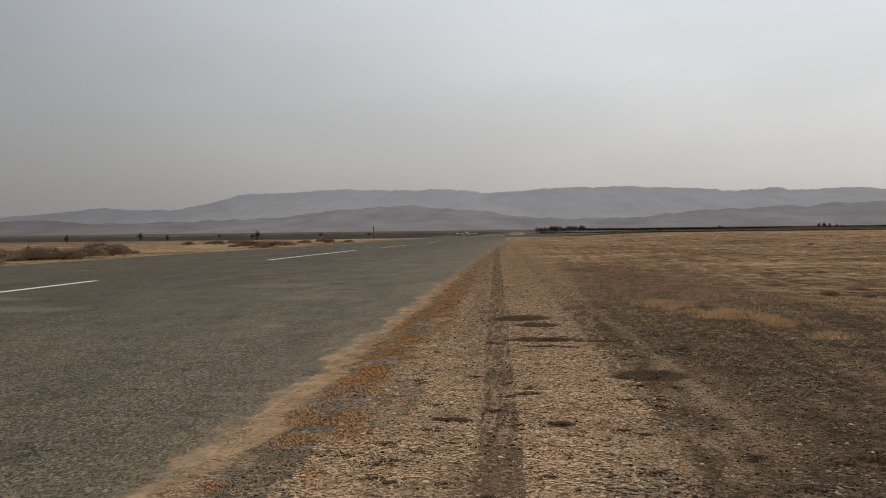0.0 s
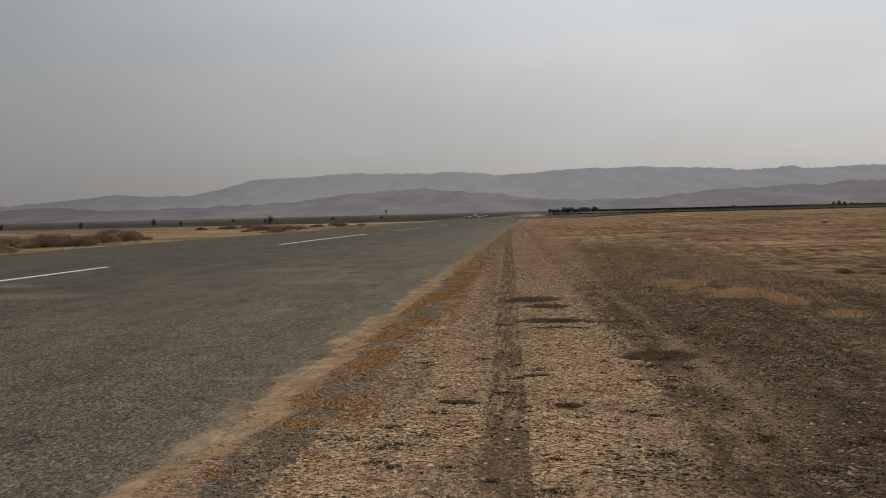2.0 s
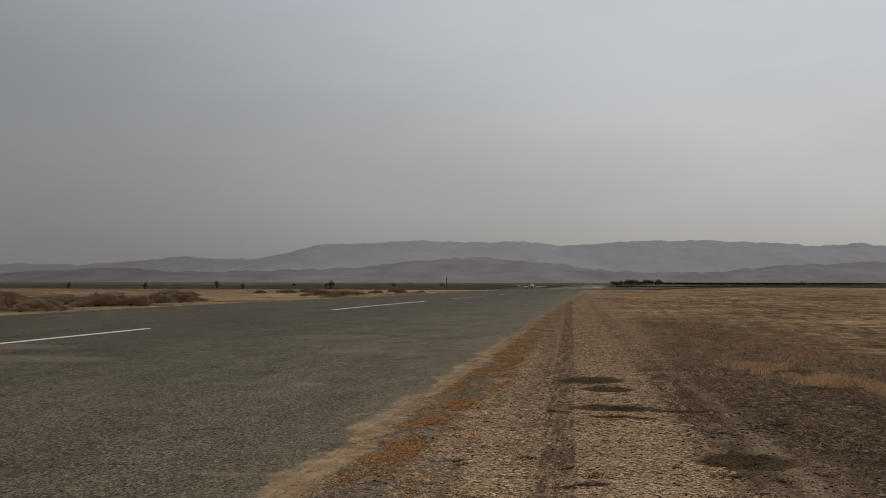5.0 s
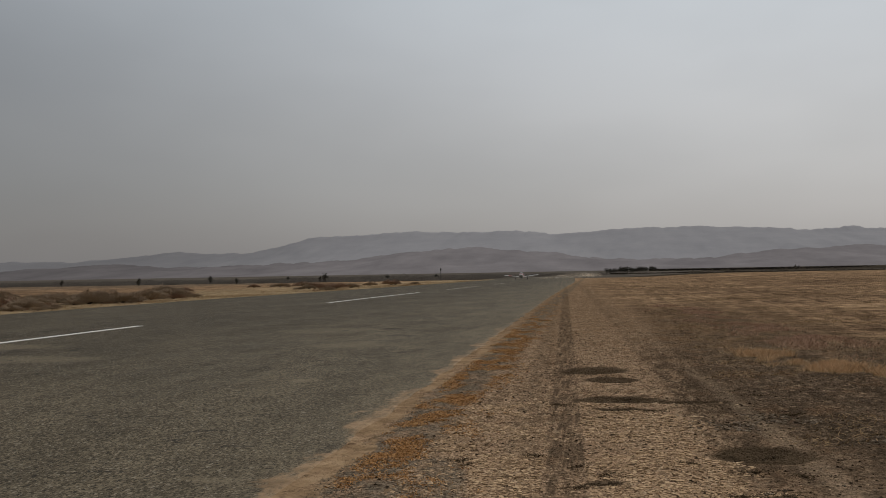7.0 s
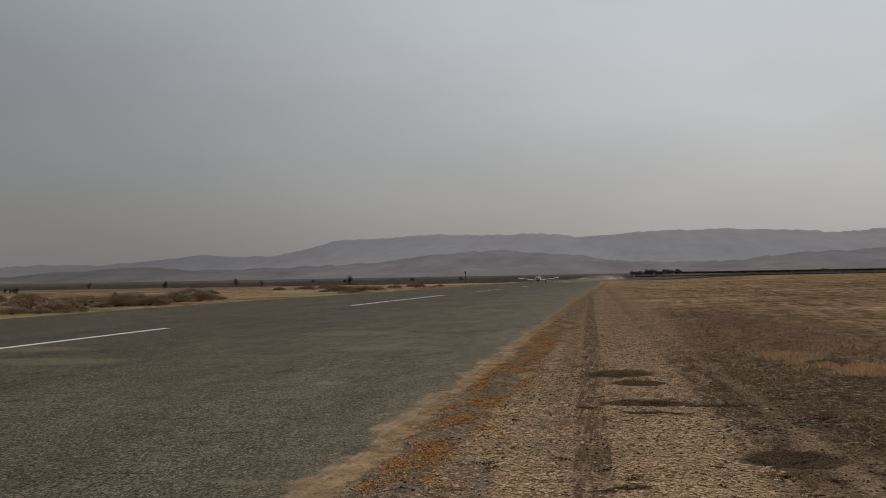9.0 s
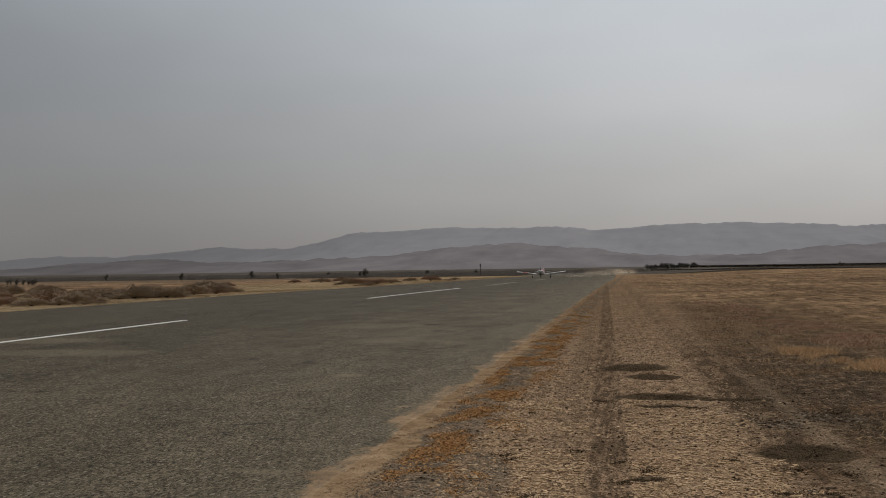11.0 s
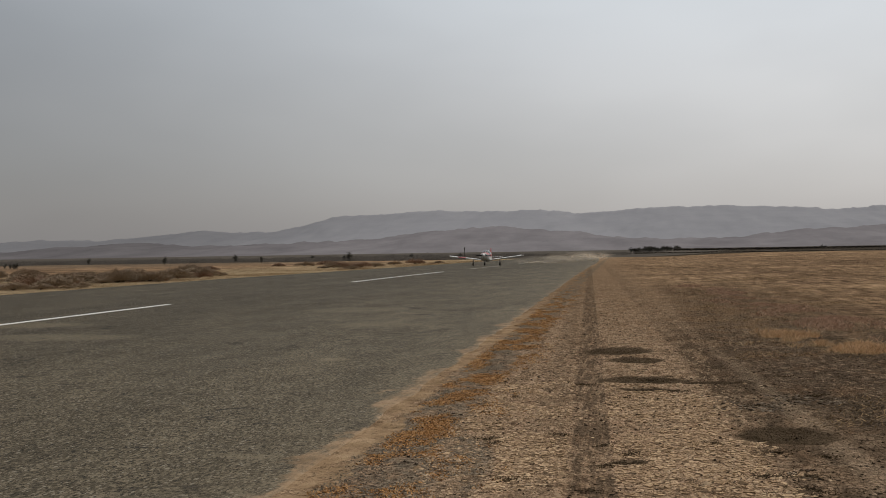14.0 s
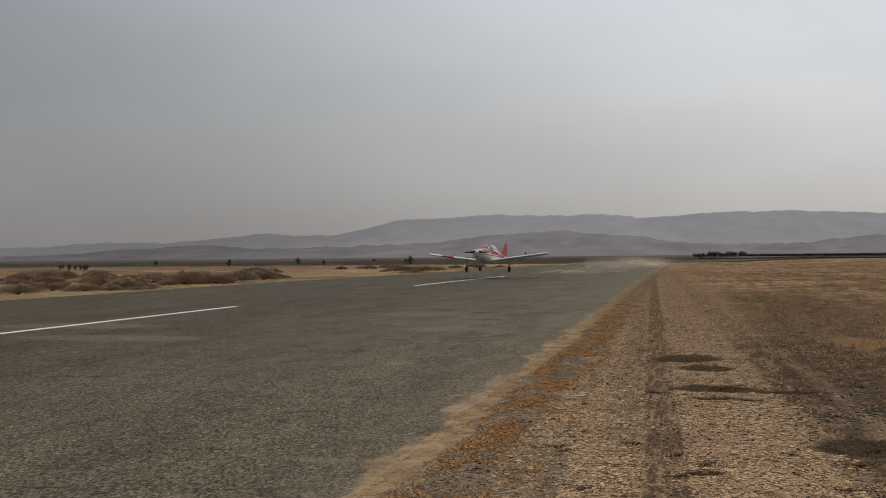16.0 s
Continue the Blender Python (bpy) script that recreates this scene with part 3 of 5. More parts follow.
def wheel_ring(r, tube_r, width, n=28, m=10):
    """A tyre about the x axis, centred on its hub."""
    rings = []
    for i in range(n):
        t = 2 * math.pi * i / n
        ring = []
        for j in range(m):
            s = 2 * math.pi * j / m
            rr = r - tube_r + tube_r * math.cos(s)
            ring.append((width * math.sin(s), rr * math.cos(t), rr * math.sin(t)))
        rings.append(ring)
    rings.append(rings[0])
    verts = [v for r_ in rings[:-1] for v in r_]
    faces = []
    for i in range(n):
        for j in range(m):
            a, b = i * m + j, i * m + (j + 1) % m
            c, d = ((i + 1) % n) * m + (j + 1) % m, ((i + 1) % n) * m + j
            faces.append((a, b, c, d))
    bm = raw(verts, faces)
    bmesh.ops.recalc_face_normals(bm, faces=bm.faces)
    return bm


# ---- aeroplane ----
# stations of the body: y (nose is -y), half width, bottom, top, squareness
BODY = [(-2.52, 0.30, 0.98, 1.42, 2.2), (-2.38, 0.43, 0.84, 1.49, 2.6), (-1.9, 0.51, 0.70, 1.54, 3.0), (-1.15, 0.55, 0.58, 1.58, 3.0), (-0.95, 0.555, 0.56, 1.62, 2.9),
        (-0.62, 0.56, 0.54, 1.79, 3.2), (-0.25, 0.575, 0.53, 1.91, 3.3), (0.2, 0.575, 0.53, 1.94, 3.3), (0.8, 0.56, 0.54, 1.91, 3.1), (1.35, 0.50, 0.58, 1.77, 2.4),
        (1.9, 0.42, 0.66, 1.60, 2.3), (2.7, 0.29, 0.80, 1.46, 2.2), (3.6, 0.17, 0.96, 1.37, 2.1), (4.45, 0.06, 1.10, 1.30, 2.0)]


def body_point(y, th, out=0.0):
    """A point of the body's skin: th is 0 at the plane's left (+x), 90 at the top, -90 below."""
    ys = [s[0] for s in BODY]
    hw, zb, zt, sq = (float(np.interp(y, ys, [s[k] for s in BODY])) for k in (1, 2, 3, 4))
    c, s = math.cos(th), math.sin(th)
    ex = 2.0 / sq
    mid = zb + 0.45 * (min(zt, 1.44) - zb) + 0.12
    x = math.copysign(abs(c) ** ex, c)
    h = math.copysign(abs(s) ** ex, s)
    tall = (zt - mid) if s > 0 else (mid - zb)
    if s > 0 and zt > 1.46:
        x *= 1.0 - 0.16 * max(0.0, h * tall - (1.44 - mid)) / max(0.05, zt - 1.44)
    v = Vector((x * hw, y, mid + h * tall))
    n = Vector((x, 0, h * 0.9)).normalized()
    return v + n * out


def skin_patch(y0, y1, t0, t1, out, ny=8, nt=10, slant=0.0):
    """A piece of the body's skin, lifted off it by out, with thickness."""
    verts, faces = [], []
    for lift in (out, out - 0.012):
        for j in range(ny + 1):
            for i in range(nt + 1):
                th = radians(t0 + (t1 - t0) * i / nt)
                y = y0 + (y1 - y0) * j / ny + slant * (i / nt)
                verts.append(body_point(y, th, lift))
    w = nt + 1
    k = (ny + 1) * w
    for j in range(ny):
        for i in range(nt):
            a = j * w + i
            faces.append((a, a + 1, a + w + 1, a + w))
            faces.append((k + a, k + a + w, k + a + w + 1, k + a + 1))
    rim = [i for i in range(w)] + [j * w + nt for j in range(1, ny + 1)] + [ny * w + i for i in range(nt - 1, -1, -1)] + [j * w for j in range(ny - 1, 0, -1)]
    for a, b in zip(rim, rim[1:] + rim[:1]):
        faces.append((a, k + a, k + b, b))
    bm = raw(verts, faces)
    bmesh.ops.recalc_face_normals(bm, faces=bm.faces)
    return bm


def skin_band(side, y0, y1, low, high, out, ny=24, nz=4):
    """A band of the body's side between two heights, each given at its front and at its rear end."""
    ys = [s[0] for s in BODY]

    def at(y, z, lift):
        hw, zb, zt, sq = (float(np.interp(y, ys, [s[k] for s in BODY])) for k in (1, 2, 3, 4))
        mid = zb + 0.45 * (min(zt, 1.44) - zb) + 0.12
        tall = (zt - mid) if z > mid else (mid - zb)
        h = max(-0.97, min(0.97, (z - mid) / tall))
        th = math.asin(math.copysign(abs(h) ** (sq / 2.0), h))
        return body_point(y, th if side > 0 else math.pi - th, lift)

    verts, faces = [], []
    w = nz + 1
    for lift in (out, out - 0.012):
        for j in range(ny + 1):
            s = j / ny
            z0, z1 = low[0] + (low[1] - low[0]) * s, high[0] + (high[1] - high[0]) * s
            for i in range(w):
                verts.append(at(y0 + (y1 - y0) * s, z0 + (z1 - z0) * i / nz, lift))
    k = (ny + 1) * w
    for j in range(ny):
        for i in range(nz):
            a = j * w + i
            faces.append((a, a + 1, a + w + 1, a + w))
            faces.append((k + a, k + a + w, k + a + w + 1, k + a + 1))
    rim = [i for i in range(w)] + [j * w + nz for j in range(1, ny + 1)] + [ny * w + i for i in range(nz - 1, -1, -1)] + [j * w for j in range(ny - 1, 0, -1)]
    for a, b in zip(rim, rim[1:] + rim[:1]):
        faces.append((a, k + a, k + b, b))
    bm = raw(verts, faces)
    bmesh.ops.recalc_face_normals(bm, faces=bm.faces)
    return bm


def foil(chord, thick, n=12):
    """Outline of a wing section: (along the chord from the leading edge, height)."""
    up = []
    for i in range(n + 1):
        c = 0.5 - 0.5 * math.cos(math.pi * i / n)
        t = thick * (1.48 * math.sqrt(c) - 0.63 * c - 1.76 * c * c + 1.42 * c ** 3 - 0.51 * c ** 4) * 2.0
        up.append((c * chord, t * chord))
    low = [(x, -0.55 * z) for x, z in reversed(up[1:-1])]
    return up + low


def wing_panel(x0, x1, lead0, lead1, chord0, chord1, z0, z1, thick, grow=0.0, steps=6, c_lo=0.0):
    rings = []
    for i in range(steps + 1):
        s = i / steps
        x, l, c, z = (a + (b - a) * s for a, b in ((x0, x1), (lead0, lead1), (chord0, chord1), (z0, z1)))
        rings.append([(x, l - grow + fx * (c + 2 * grow) / c, z + fz * (1 + grow * 7)) for fx, fz in foil(c, thick)])
    return loft(rings)


def build_plane():
    white = plain("white_aircraft_paint", (0.74, 0.73, 0.70), 0.32, vary=0.06, scale=2.0)
    red = plain("red_aircraft_paint", (0.37, 0.028, 0.030), 0.4, vary=0.10, scale=3.0)
    dark = plain("dark_trim", (0.025, 0.024, 0.024), 0.5)
    rubber = plain("tyre_rubber", (0.028, 0.027, 0.026), 0.85, vary=0.2, scale=20)
    steel = plain("bare_steel", (0.24, 0.24, 0.24), 0.45, metal=0.6)
    glass, g, b = material("tinted_cabin_glass")
    g.put(b.inputs["Base Color"], g.scale((0.022, 0.026, 0.029), g.smooth(g.noise(g.node("ShaderNodeTexCoord").outputs["Object"], 3.0), 0.3, 0.7, 0.85, 1.15)))
    b.inputs["Roughness"].default_value = 0.18
    b.inputs["Specular IOR Level"].default_value = 0.6

    # opaque panes; their pale colour imitates sky seen through the glass
    pane = plain("sky_pale_cabin_glass", (0.26, 0.27, 0.275), 0.12, vary=0.1)

    plane = tagged(new("light_aeroplane"), "white low-wing light aeroplane with red stripes taking off from the runway", "aeroplane")
    rings = []
    ys = []
    for a, b2 in zip(BODY[:-1], BODY[1:]):
        ys += [a[0] + (b2[0] - a[0]) * k / 3 for k in range(3)]
    ys.append(BODY[-1][0])
    for y in ys:
        rings.append([body_point(y, 2 * math.pi * i / 36) for i in range(36)])
    fuselage = shade(part("fuselage", loft(rings), white, plane), 50)
    # glazing
    for side in (1, -1):
        def arc(a, b3):
            return (a, b3) if side == 1 else (180 - a, 180 - b3)
        shade(part("windscreen", skin_patch(-0.95, -0.24, *arc(21, 89.6), 0.012), glass, fuselage, "dark curved windscreen half"))
        for y0, y1, top in ((-0.22, 0.42, 1.82), (0.50, 1.12, 1.78)):
            shade(part("side_window", skin_band(side, y0, y1, (1.52, 1.52), (top, top - 0.03), 0.012, 6, 4), pane, fuselage, "side window painted pale like sky seen through it"))
        shade(part("cowl_stripe", skin_patch(-2.40, -0.97, *arc(16, 89.5), 0.008), red, fuselage, "red painted upper cowling"))
        shade(part("side_stripe", skin_band(side, -0.98, 3.9, (1.20, 1.14), (1.48, 1.29), 0.009), red, fuselage, "broad red stripe"))
        shade(part("thin_stripe", skin_band(side, -2.3, 3.4, (1.06, 1.08), (1.11, 1.12), 0.009, 24, 2), red, fuselage, "thin red stripe"))
        inlet = bmesh.new()
        bmesh.ops.create_uvsphere(inlet, u_segments=14, v_segments=8, radius=1.0, matrix=Matrix.Translation((side * 0.25, -2.50, 1.25)) @ Matrix.Diagonal((0.13, 0.06, 0.09, 1)))
        part("cooling_inlet", inlet, dark, fuselage, "black cooling inlet")
    chin = bmesh.new()
    bmesh.ops.create_uvsphere(chin, u_segments=14, v_segments=8, radius=1.0, matrix=Matrix.Translation((0, -2.42, 0.95)) @ Matrix.Diagonal((0.12, 0.08, 0.07, 1)))
    part("air_intake", chin, dark, fuselage, "black chin intake")
    # wings: constant chord with dihedral and squared tips
    for side in (1, -1):
        rise = math.tan(radians(7))
        def z_at(x):
            return 0.66 + abs(x) * rise
        wing = shade(part("wing", wing_panel(side * 0.40, side * 4.42, -0.62, -0.52, 1.66, 1.56, z_at(0.40), z_at(4.42), 0.062), white, plane, "white constant-chord wing"), 35)
        shade(part("wing_tip", wing_panel(side * 4.42, side * 4.57, -0.52, -0.36, 1.56, 1.30, z_at(4.42), z_at(4.57) + 0.03, 0.060), white, wing, "rounded wing tip"), 35)
        if side == -1:
            shade(part("red_band", wing_panel(side * 2.55, side * 3.45, -0.567, -0.545, 1.607, 1.585, z_at(2.55), z_at(3.45), 0.062, grow=0.010, steps=2), red, wing, "red band round the wing"), 35)
        shade(part("aileron", wing_panel(side * 2.7, side * 4.3, 0.73, 0.73, 0.33, 0.33, z_at(2.7) + 0.015, z_at(4.3) + 0.015, 0.05, steps=2), white, wing), 35)
        shade(part("flap", wing_panel(side * 0.6, side * 2.6, 0.74, 0.74, 0.36, 0.36, z_at(0.6) - 0.02, z_at(2.6) - 0.02, 0.05, steps=2), white, wing), 35)
        # main gear leg and wheel
        leg = part("main_gear_leg", tube((side * 1.66, 0.05, 0.88), (side * 1.67, 0.05, 0.10), 0.055, 0.04), steel, plane, "main landing gear strut")
        part("torque_link", tube((side * 1.67, 0.14, 0.52), (side * 1.67, 0.17, 0.30), 0.022, 0.022, 6), steel, leg)
    fin = raw([(0.035, 3.45, 1.36), (0.035, 4.55, 1.24), (0.016, 4.74, 2.38), (0.016, 4.50, 2.38),
               (-0.035, 3.45, 1.36), (-0.035, 4.55, 1.24), (-0.016, 4.74, 2.38), (-0.016, 4.50, 2.38)],
              [(0, 1, 2, 3), (7, 6, 5, 4), (0, 4, 5, 1), (1, 5, 6, 2), (2, 6, 7, 3), (3, 7, 4, 0)])
    fin_ob = part("tail_fin", fin, red, plane, "swept red tail fin")
    part("rudder", raw([(0.028, 4.555, 1.14), (0.028, 4.92, 1.16), (0.012, 4.94, 2.38), (0.012, 4.745, 2.38),
                        (-0.028, 4.555, 1.14), (-0.028, 4.92, 1.16), (-0.012, 4.94, 2.38), (-0.012, 4.745, 2.38)],
                       [(0, 1, 2, 3), (7, 6, 5, 4), (0, 4, 5, 1), (1, 5, 6, 2), (2, 6, 7, 3), (3, 7, 4, 0)]), red, fin_ob)
    shade(part("stabilator", wing_panel(-1.52, 1.52, 4.15, 4.15, 0.76, 0.76, 1.20, 1.20, 0.05, steps=4), white, plane), 35)
    nose = part("nose_gear_leg", tube((0, -1.72, 0.86), (0, -1.80, 0.09), 0.05, 0.035), steel, plane, "nose landing gear strut")
    part("nose_fork", tube((0.09, -1.80, 0.20), (-0.09, -1.80, 0.20), 0.03, 0.03, 8), steel, nose)
    wheels = []
    for x, y, r in ((1.67, 0.05, 0.225), (-1.67, 0.05, 0.225), (0.0, -1.80, 0.20)):
        tyre = wheel_ring(r, 0.085, 0.085)
        w = shade(part("wheel", tyre, rubber, plane, "black rubber tyre"))
        w.location = (x, y, r)
        part("hub", tube((-0.06, 0, 0), (0.06, 0, 0), 0.11, 0.11, 14), steel, w, "pale metal hub")
        wheels.append((w, Vector((x, y, r))))
    # propeller: two twisted blades and a spinner
    rings = []
    for i in range(9):
        s = i / 8
        rad = 0.16 * math.sqrt(max(0.0, 1 - (1 - s) ** 2)) + 0.004
        rings.append([(rad * math.cos(t), -0.30 + 0.30 * s, rad * math.sin(t)) for t in (2 * math.pi * k / 18 for k in range(18))])
    prop = shade(part("propeller", loft(rings), white, plane, "white spinner"), 60)
    for side in (1, -1):
        rings = []
        for i in range(9):
            s = i / 8
            x = 0.10 + 0.83 * s
            chord = 0.035 + 0.04 * math.sin(math.pi * min(1.0, 0.25 + 0.75 * s)) * (1.0 - 0.45 * s * s)
            tw = radians(50 - 34 * s)
            ring = []
            for k in range(8):
                t = 2 * math.pi * k / 8
                u, v = chord * math.cos(t), 0.018 * math.sin(t)
                ring.append((side * x, -0.08 + u * math.sin(tw) + v * math.cos(tw), side * (u * math.cos(tw) - v * math.sin(tw))))
            rings.append(ring)
        shade(part("propeller_blade", loft(rings), dark, prop, "dark propeller blade"), 60)
    hub_at = Vector((0, -2.52, 1.21))
    prop.location = hub_at
    # aerials
    part("aerial", tube((0, 1.0, 1.86), (0, 1.12, 2.16), 0.012, 0.006, 6), dark, plane, "thin whip aerial")
    part("exhaust", tube((0.18, -1.5, 0.62), (0.18, -1.35, 0.46), 0.035, 0.035, 8), dark, plane)
    return plane, prop, hub_at, wheels


# seconds, x, y of the main wheels on the ground, height of the wheels, heading (degrees from -y), nose up
FLIGHT = [(0, -26.57, 430, 0, 2.2, 0), (1.5, -25.81, 400, 0, 2.2, 0), (3.5, -23.32, 353, 0, 2.2, 0), (6, -21.04, 299, 0, 2, 0),
          (7.5, -19.44, 267, 0, 2, 0.3), (9, -18.17, 234, 0, 2, 0.5), (11.5, -16.49, 182, 0, 1.6, 1), (12.5, -16.02, 160, 0, 1.4, 1.2),
          (13, -15.63, 149.5, 0, 1.4, 1.4), (14, -14.86, 126, 0, 0.6, 2), (14.5, -14.46, 114, 0.02, 0.2, 2.6), (15, -13.82, 102, 0.1, -0.6, 3.2),
          (15.3, -13.8, 94, 0.24, -1.5, 3.5), (15.6, -12.88, 86.5, 0.4, -3, 3.6), (16, -12.49, 76, 0.60, -6.5, 3.6)]


# ---- plants ----
def blades(verts, faces, at, n, spread, height, width, lean, rng):
    """n narrow leaning blades round a point."""
    for _ in range(n):
        a = rng.uniform(0, 2 * math.pi)
        d = spread * math.sqrt(rng.random())
        bx, by = at[0] + d * math.cos(a), at[1] + d * math.sin(a)
        h = height * rng.uniform(0.55, 1.2)
        la = rng.uniform(0, 2 * math.pi)
        l = lean * rng.uniform(0.2, 1.2)
        wa = rng.uniform(0, math.pi)
        wx, wy = width * math.cos(wa), width * math.sin(wa)
        k = len(verts)
        verts += [(bx - wx, by - wy, at[2]), (bx + wx, by + wy, at[2]),
                  (bx + 0.55 * l * math.cos(la) + wx * 0.7, by + 0.55 * l * math.sin(la) + wy * 0.7, at[2] + 0.7 * h),
                  (bx + l * math.cos(la), by + l * math.sin(la), at[2] + h)]
        faces += [(k, k + 1, k + 2), (k, k + 2, k + 3)]


def island_material(name, stops, rough=0.9):
    """Growth or crumbs whose pieces differ in colour one by one."""
    m, g, b = material(name)
    r = g.node("ShaderNodeNewGeometry").outputs["Random Per Island"]
    p = g.node("ShaderNodeNewGeometry").outputs["Position"]
    t = g.math("ADD", g.math("MULTIPLY", r, 0.7), g.math("MULTIPLY", g.noise(p, 1.4, 3), 0.3))
    g.put(b.inputs["Base Color"], g.ramp(t, stops))
    b.inputs["Roughness"].default_value = rough
    b.inputs["Specular IOR Level"].default_value = 0.0
    return m


def crumb(verts, faces, at, size, flat, rng):
    """A small angular lump of eight faces."""
    k = len(verts)
    a = rng.uniform(0, math.pi)
    for i in range(4):
        t = a + math.pi / 2 * i + rng.uniform(-0.35, 0.35)
        r = size * rng.uniform(0.65, 1.3)
        verts.append((at[0] + r * math.cos(t), at[1] + r * math.sin(t), at[2] + rng.uniform(0.0, 0.25) * size * flat))
    verts.append((at[0] + rng.uniform(-0.3, 0.3) * size, at[1] + rng.uniform(-0.3, 0.3) * size, at[2] + size * flat * rng.uniform(0.8, 1.3)))
    for i in range(4):
        faces.append((k + i, k + (i + 1) % 4, k + 4))


def ground_z(x, y):
    z = swell(x, y)
    if -0.6 < x < 9 and 2 < y < 30:
        lift = max(0.0, min(1.0, (x - 0.2) / 0.8))
        z += dent(x, y) + lift * (0.020 * noise.noise((x * 2.1, y * 1.7, 7)) + 0.016 * noise.noise((x * 7.0, y * 6.0, 2)) + 0.010 * noise.noise((x * 17.0, y * 13.0, 9)))
    return z - 0.006


def far_biased(rng, y0, y1):
    """A distance between y0 and y1, denser near by."""
    s = rng.random()
    return y0 * (y1 / y0) ** s


def scatter_crumbs():
    rng = random.Random(11)
    pale = island_material("pale_soil_crumbs", [(0.1, (0.19, 0.125, 0.074)), (0.45, (0.41, 0.285, 0.175)), (0.9, (0.62, 0.455, 0.30))])
    dark = island_material("dark_litter_and_clod_shade", [(0.1, (0.026, 0.019, 0.013)), (0.6, (0.06, 0.042, 0.028)), (0.95, (0.12, 0.082, 0.052))])
    grey = island_material("grey_chippings", [(0.1, (0.06, 0.050, 0.039)), (0.5, (0.15, 0.124, 0.094)), (0.95, (0.30, 0.245, 0.172))])
    v, f = [], []
    for _ in range(34000):
        y = far_biased(rng, 4.2, 30)
        x = rng.uniform(0.9, 4.8 + 0.10 * y)
        tx = abs(x - 2.70 + 0.0385 * y)
        if (tx < 0.24 and rng.random() < 0.8) or (x > 3.7 and rng.random() < 0.95) or noise.noise((x * 1.3, y * 0.9, 3.3)) < -0.22:
            continue
        if any(math.hypot((x - hx) / rx, (y - hy) / ry) < 1.1 for hx, hy, rx, ry in HOLLOWS):
            continue
        crumb(v, f, (x, y, ground_z(x, y)), rng.uniform(0.007, 0.02) * (1 + (rng.random() < 0.06) * 0.9), 0.55, rng)
    tagged(mesh_object("soil_crumbs", v, f, pale), "loose pale soil crumbs on the bare shoulder", "soil crumbs", kind="stuff")
    v, f = [], []
    # dry litter, with many more dark bits added to imitate the shade of clods
    for _ in range(11000):
        y = far_biased(rng, 4.2, 34)
        x = rng.uniform(0.6, 6.0 + 0.16 * y)
        if noise.noise((x * 0.9, y * 0.8, 8.3)) + 0.06 * (x - 3.4) < rng.uniform(-0.4, 0.3):
            continue
        crumb(v, f, (x, y, ground_z(x, y)), rng.uniform(0.008, 0.021) * (1 + 0.015 * y), 0.5, rng)
    tagged(mesh_object("litter_and_clod_shade", v, f, dark), "dark dry plant litter over the soil, many bits standing in for clod shade", "plant litter", kind="stuff")
    v, f = [], []
    for _ in range(9000):
        y = far_biased(rng, 4.2, 26)
        gx = rng.gauss(0.75, 0.2)
        if gx < 0.48:
            continue
        x = gx - 0.0145 * y
        if noise.noise((x * 1.6, y * 0.8, 1.0)) < -0.12:
            continue
        crumb(v, f, (x, y, ground_z(x, y) + 0.003), rng.uniform(0.004, 0.012), 0.6, rng)
    for _ in range(14000):
        y = far_biased(rng, 4.0, 17)
        x = -0.0145 * y - 0.25 - abs(rng.gauss(0, 3.0))
        crumb(v, f, (x, y, 0.0055 + 0.006 * min(1.0, -x / 13.0 if x < 0 else 0)), rng.uniform(0.003, 0.0075) * (1 + 0.03 * y), 0.7, rng)
    tagged(mesh_object("edge_chippings", v, f, grey), "grey stone chippings broken off the asphalt edge", "chippings", kind="stuff")


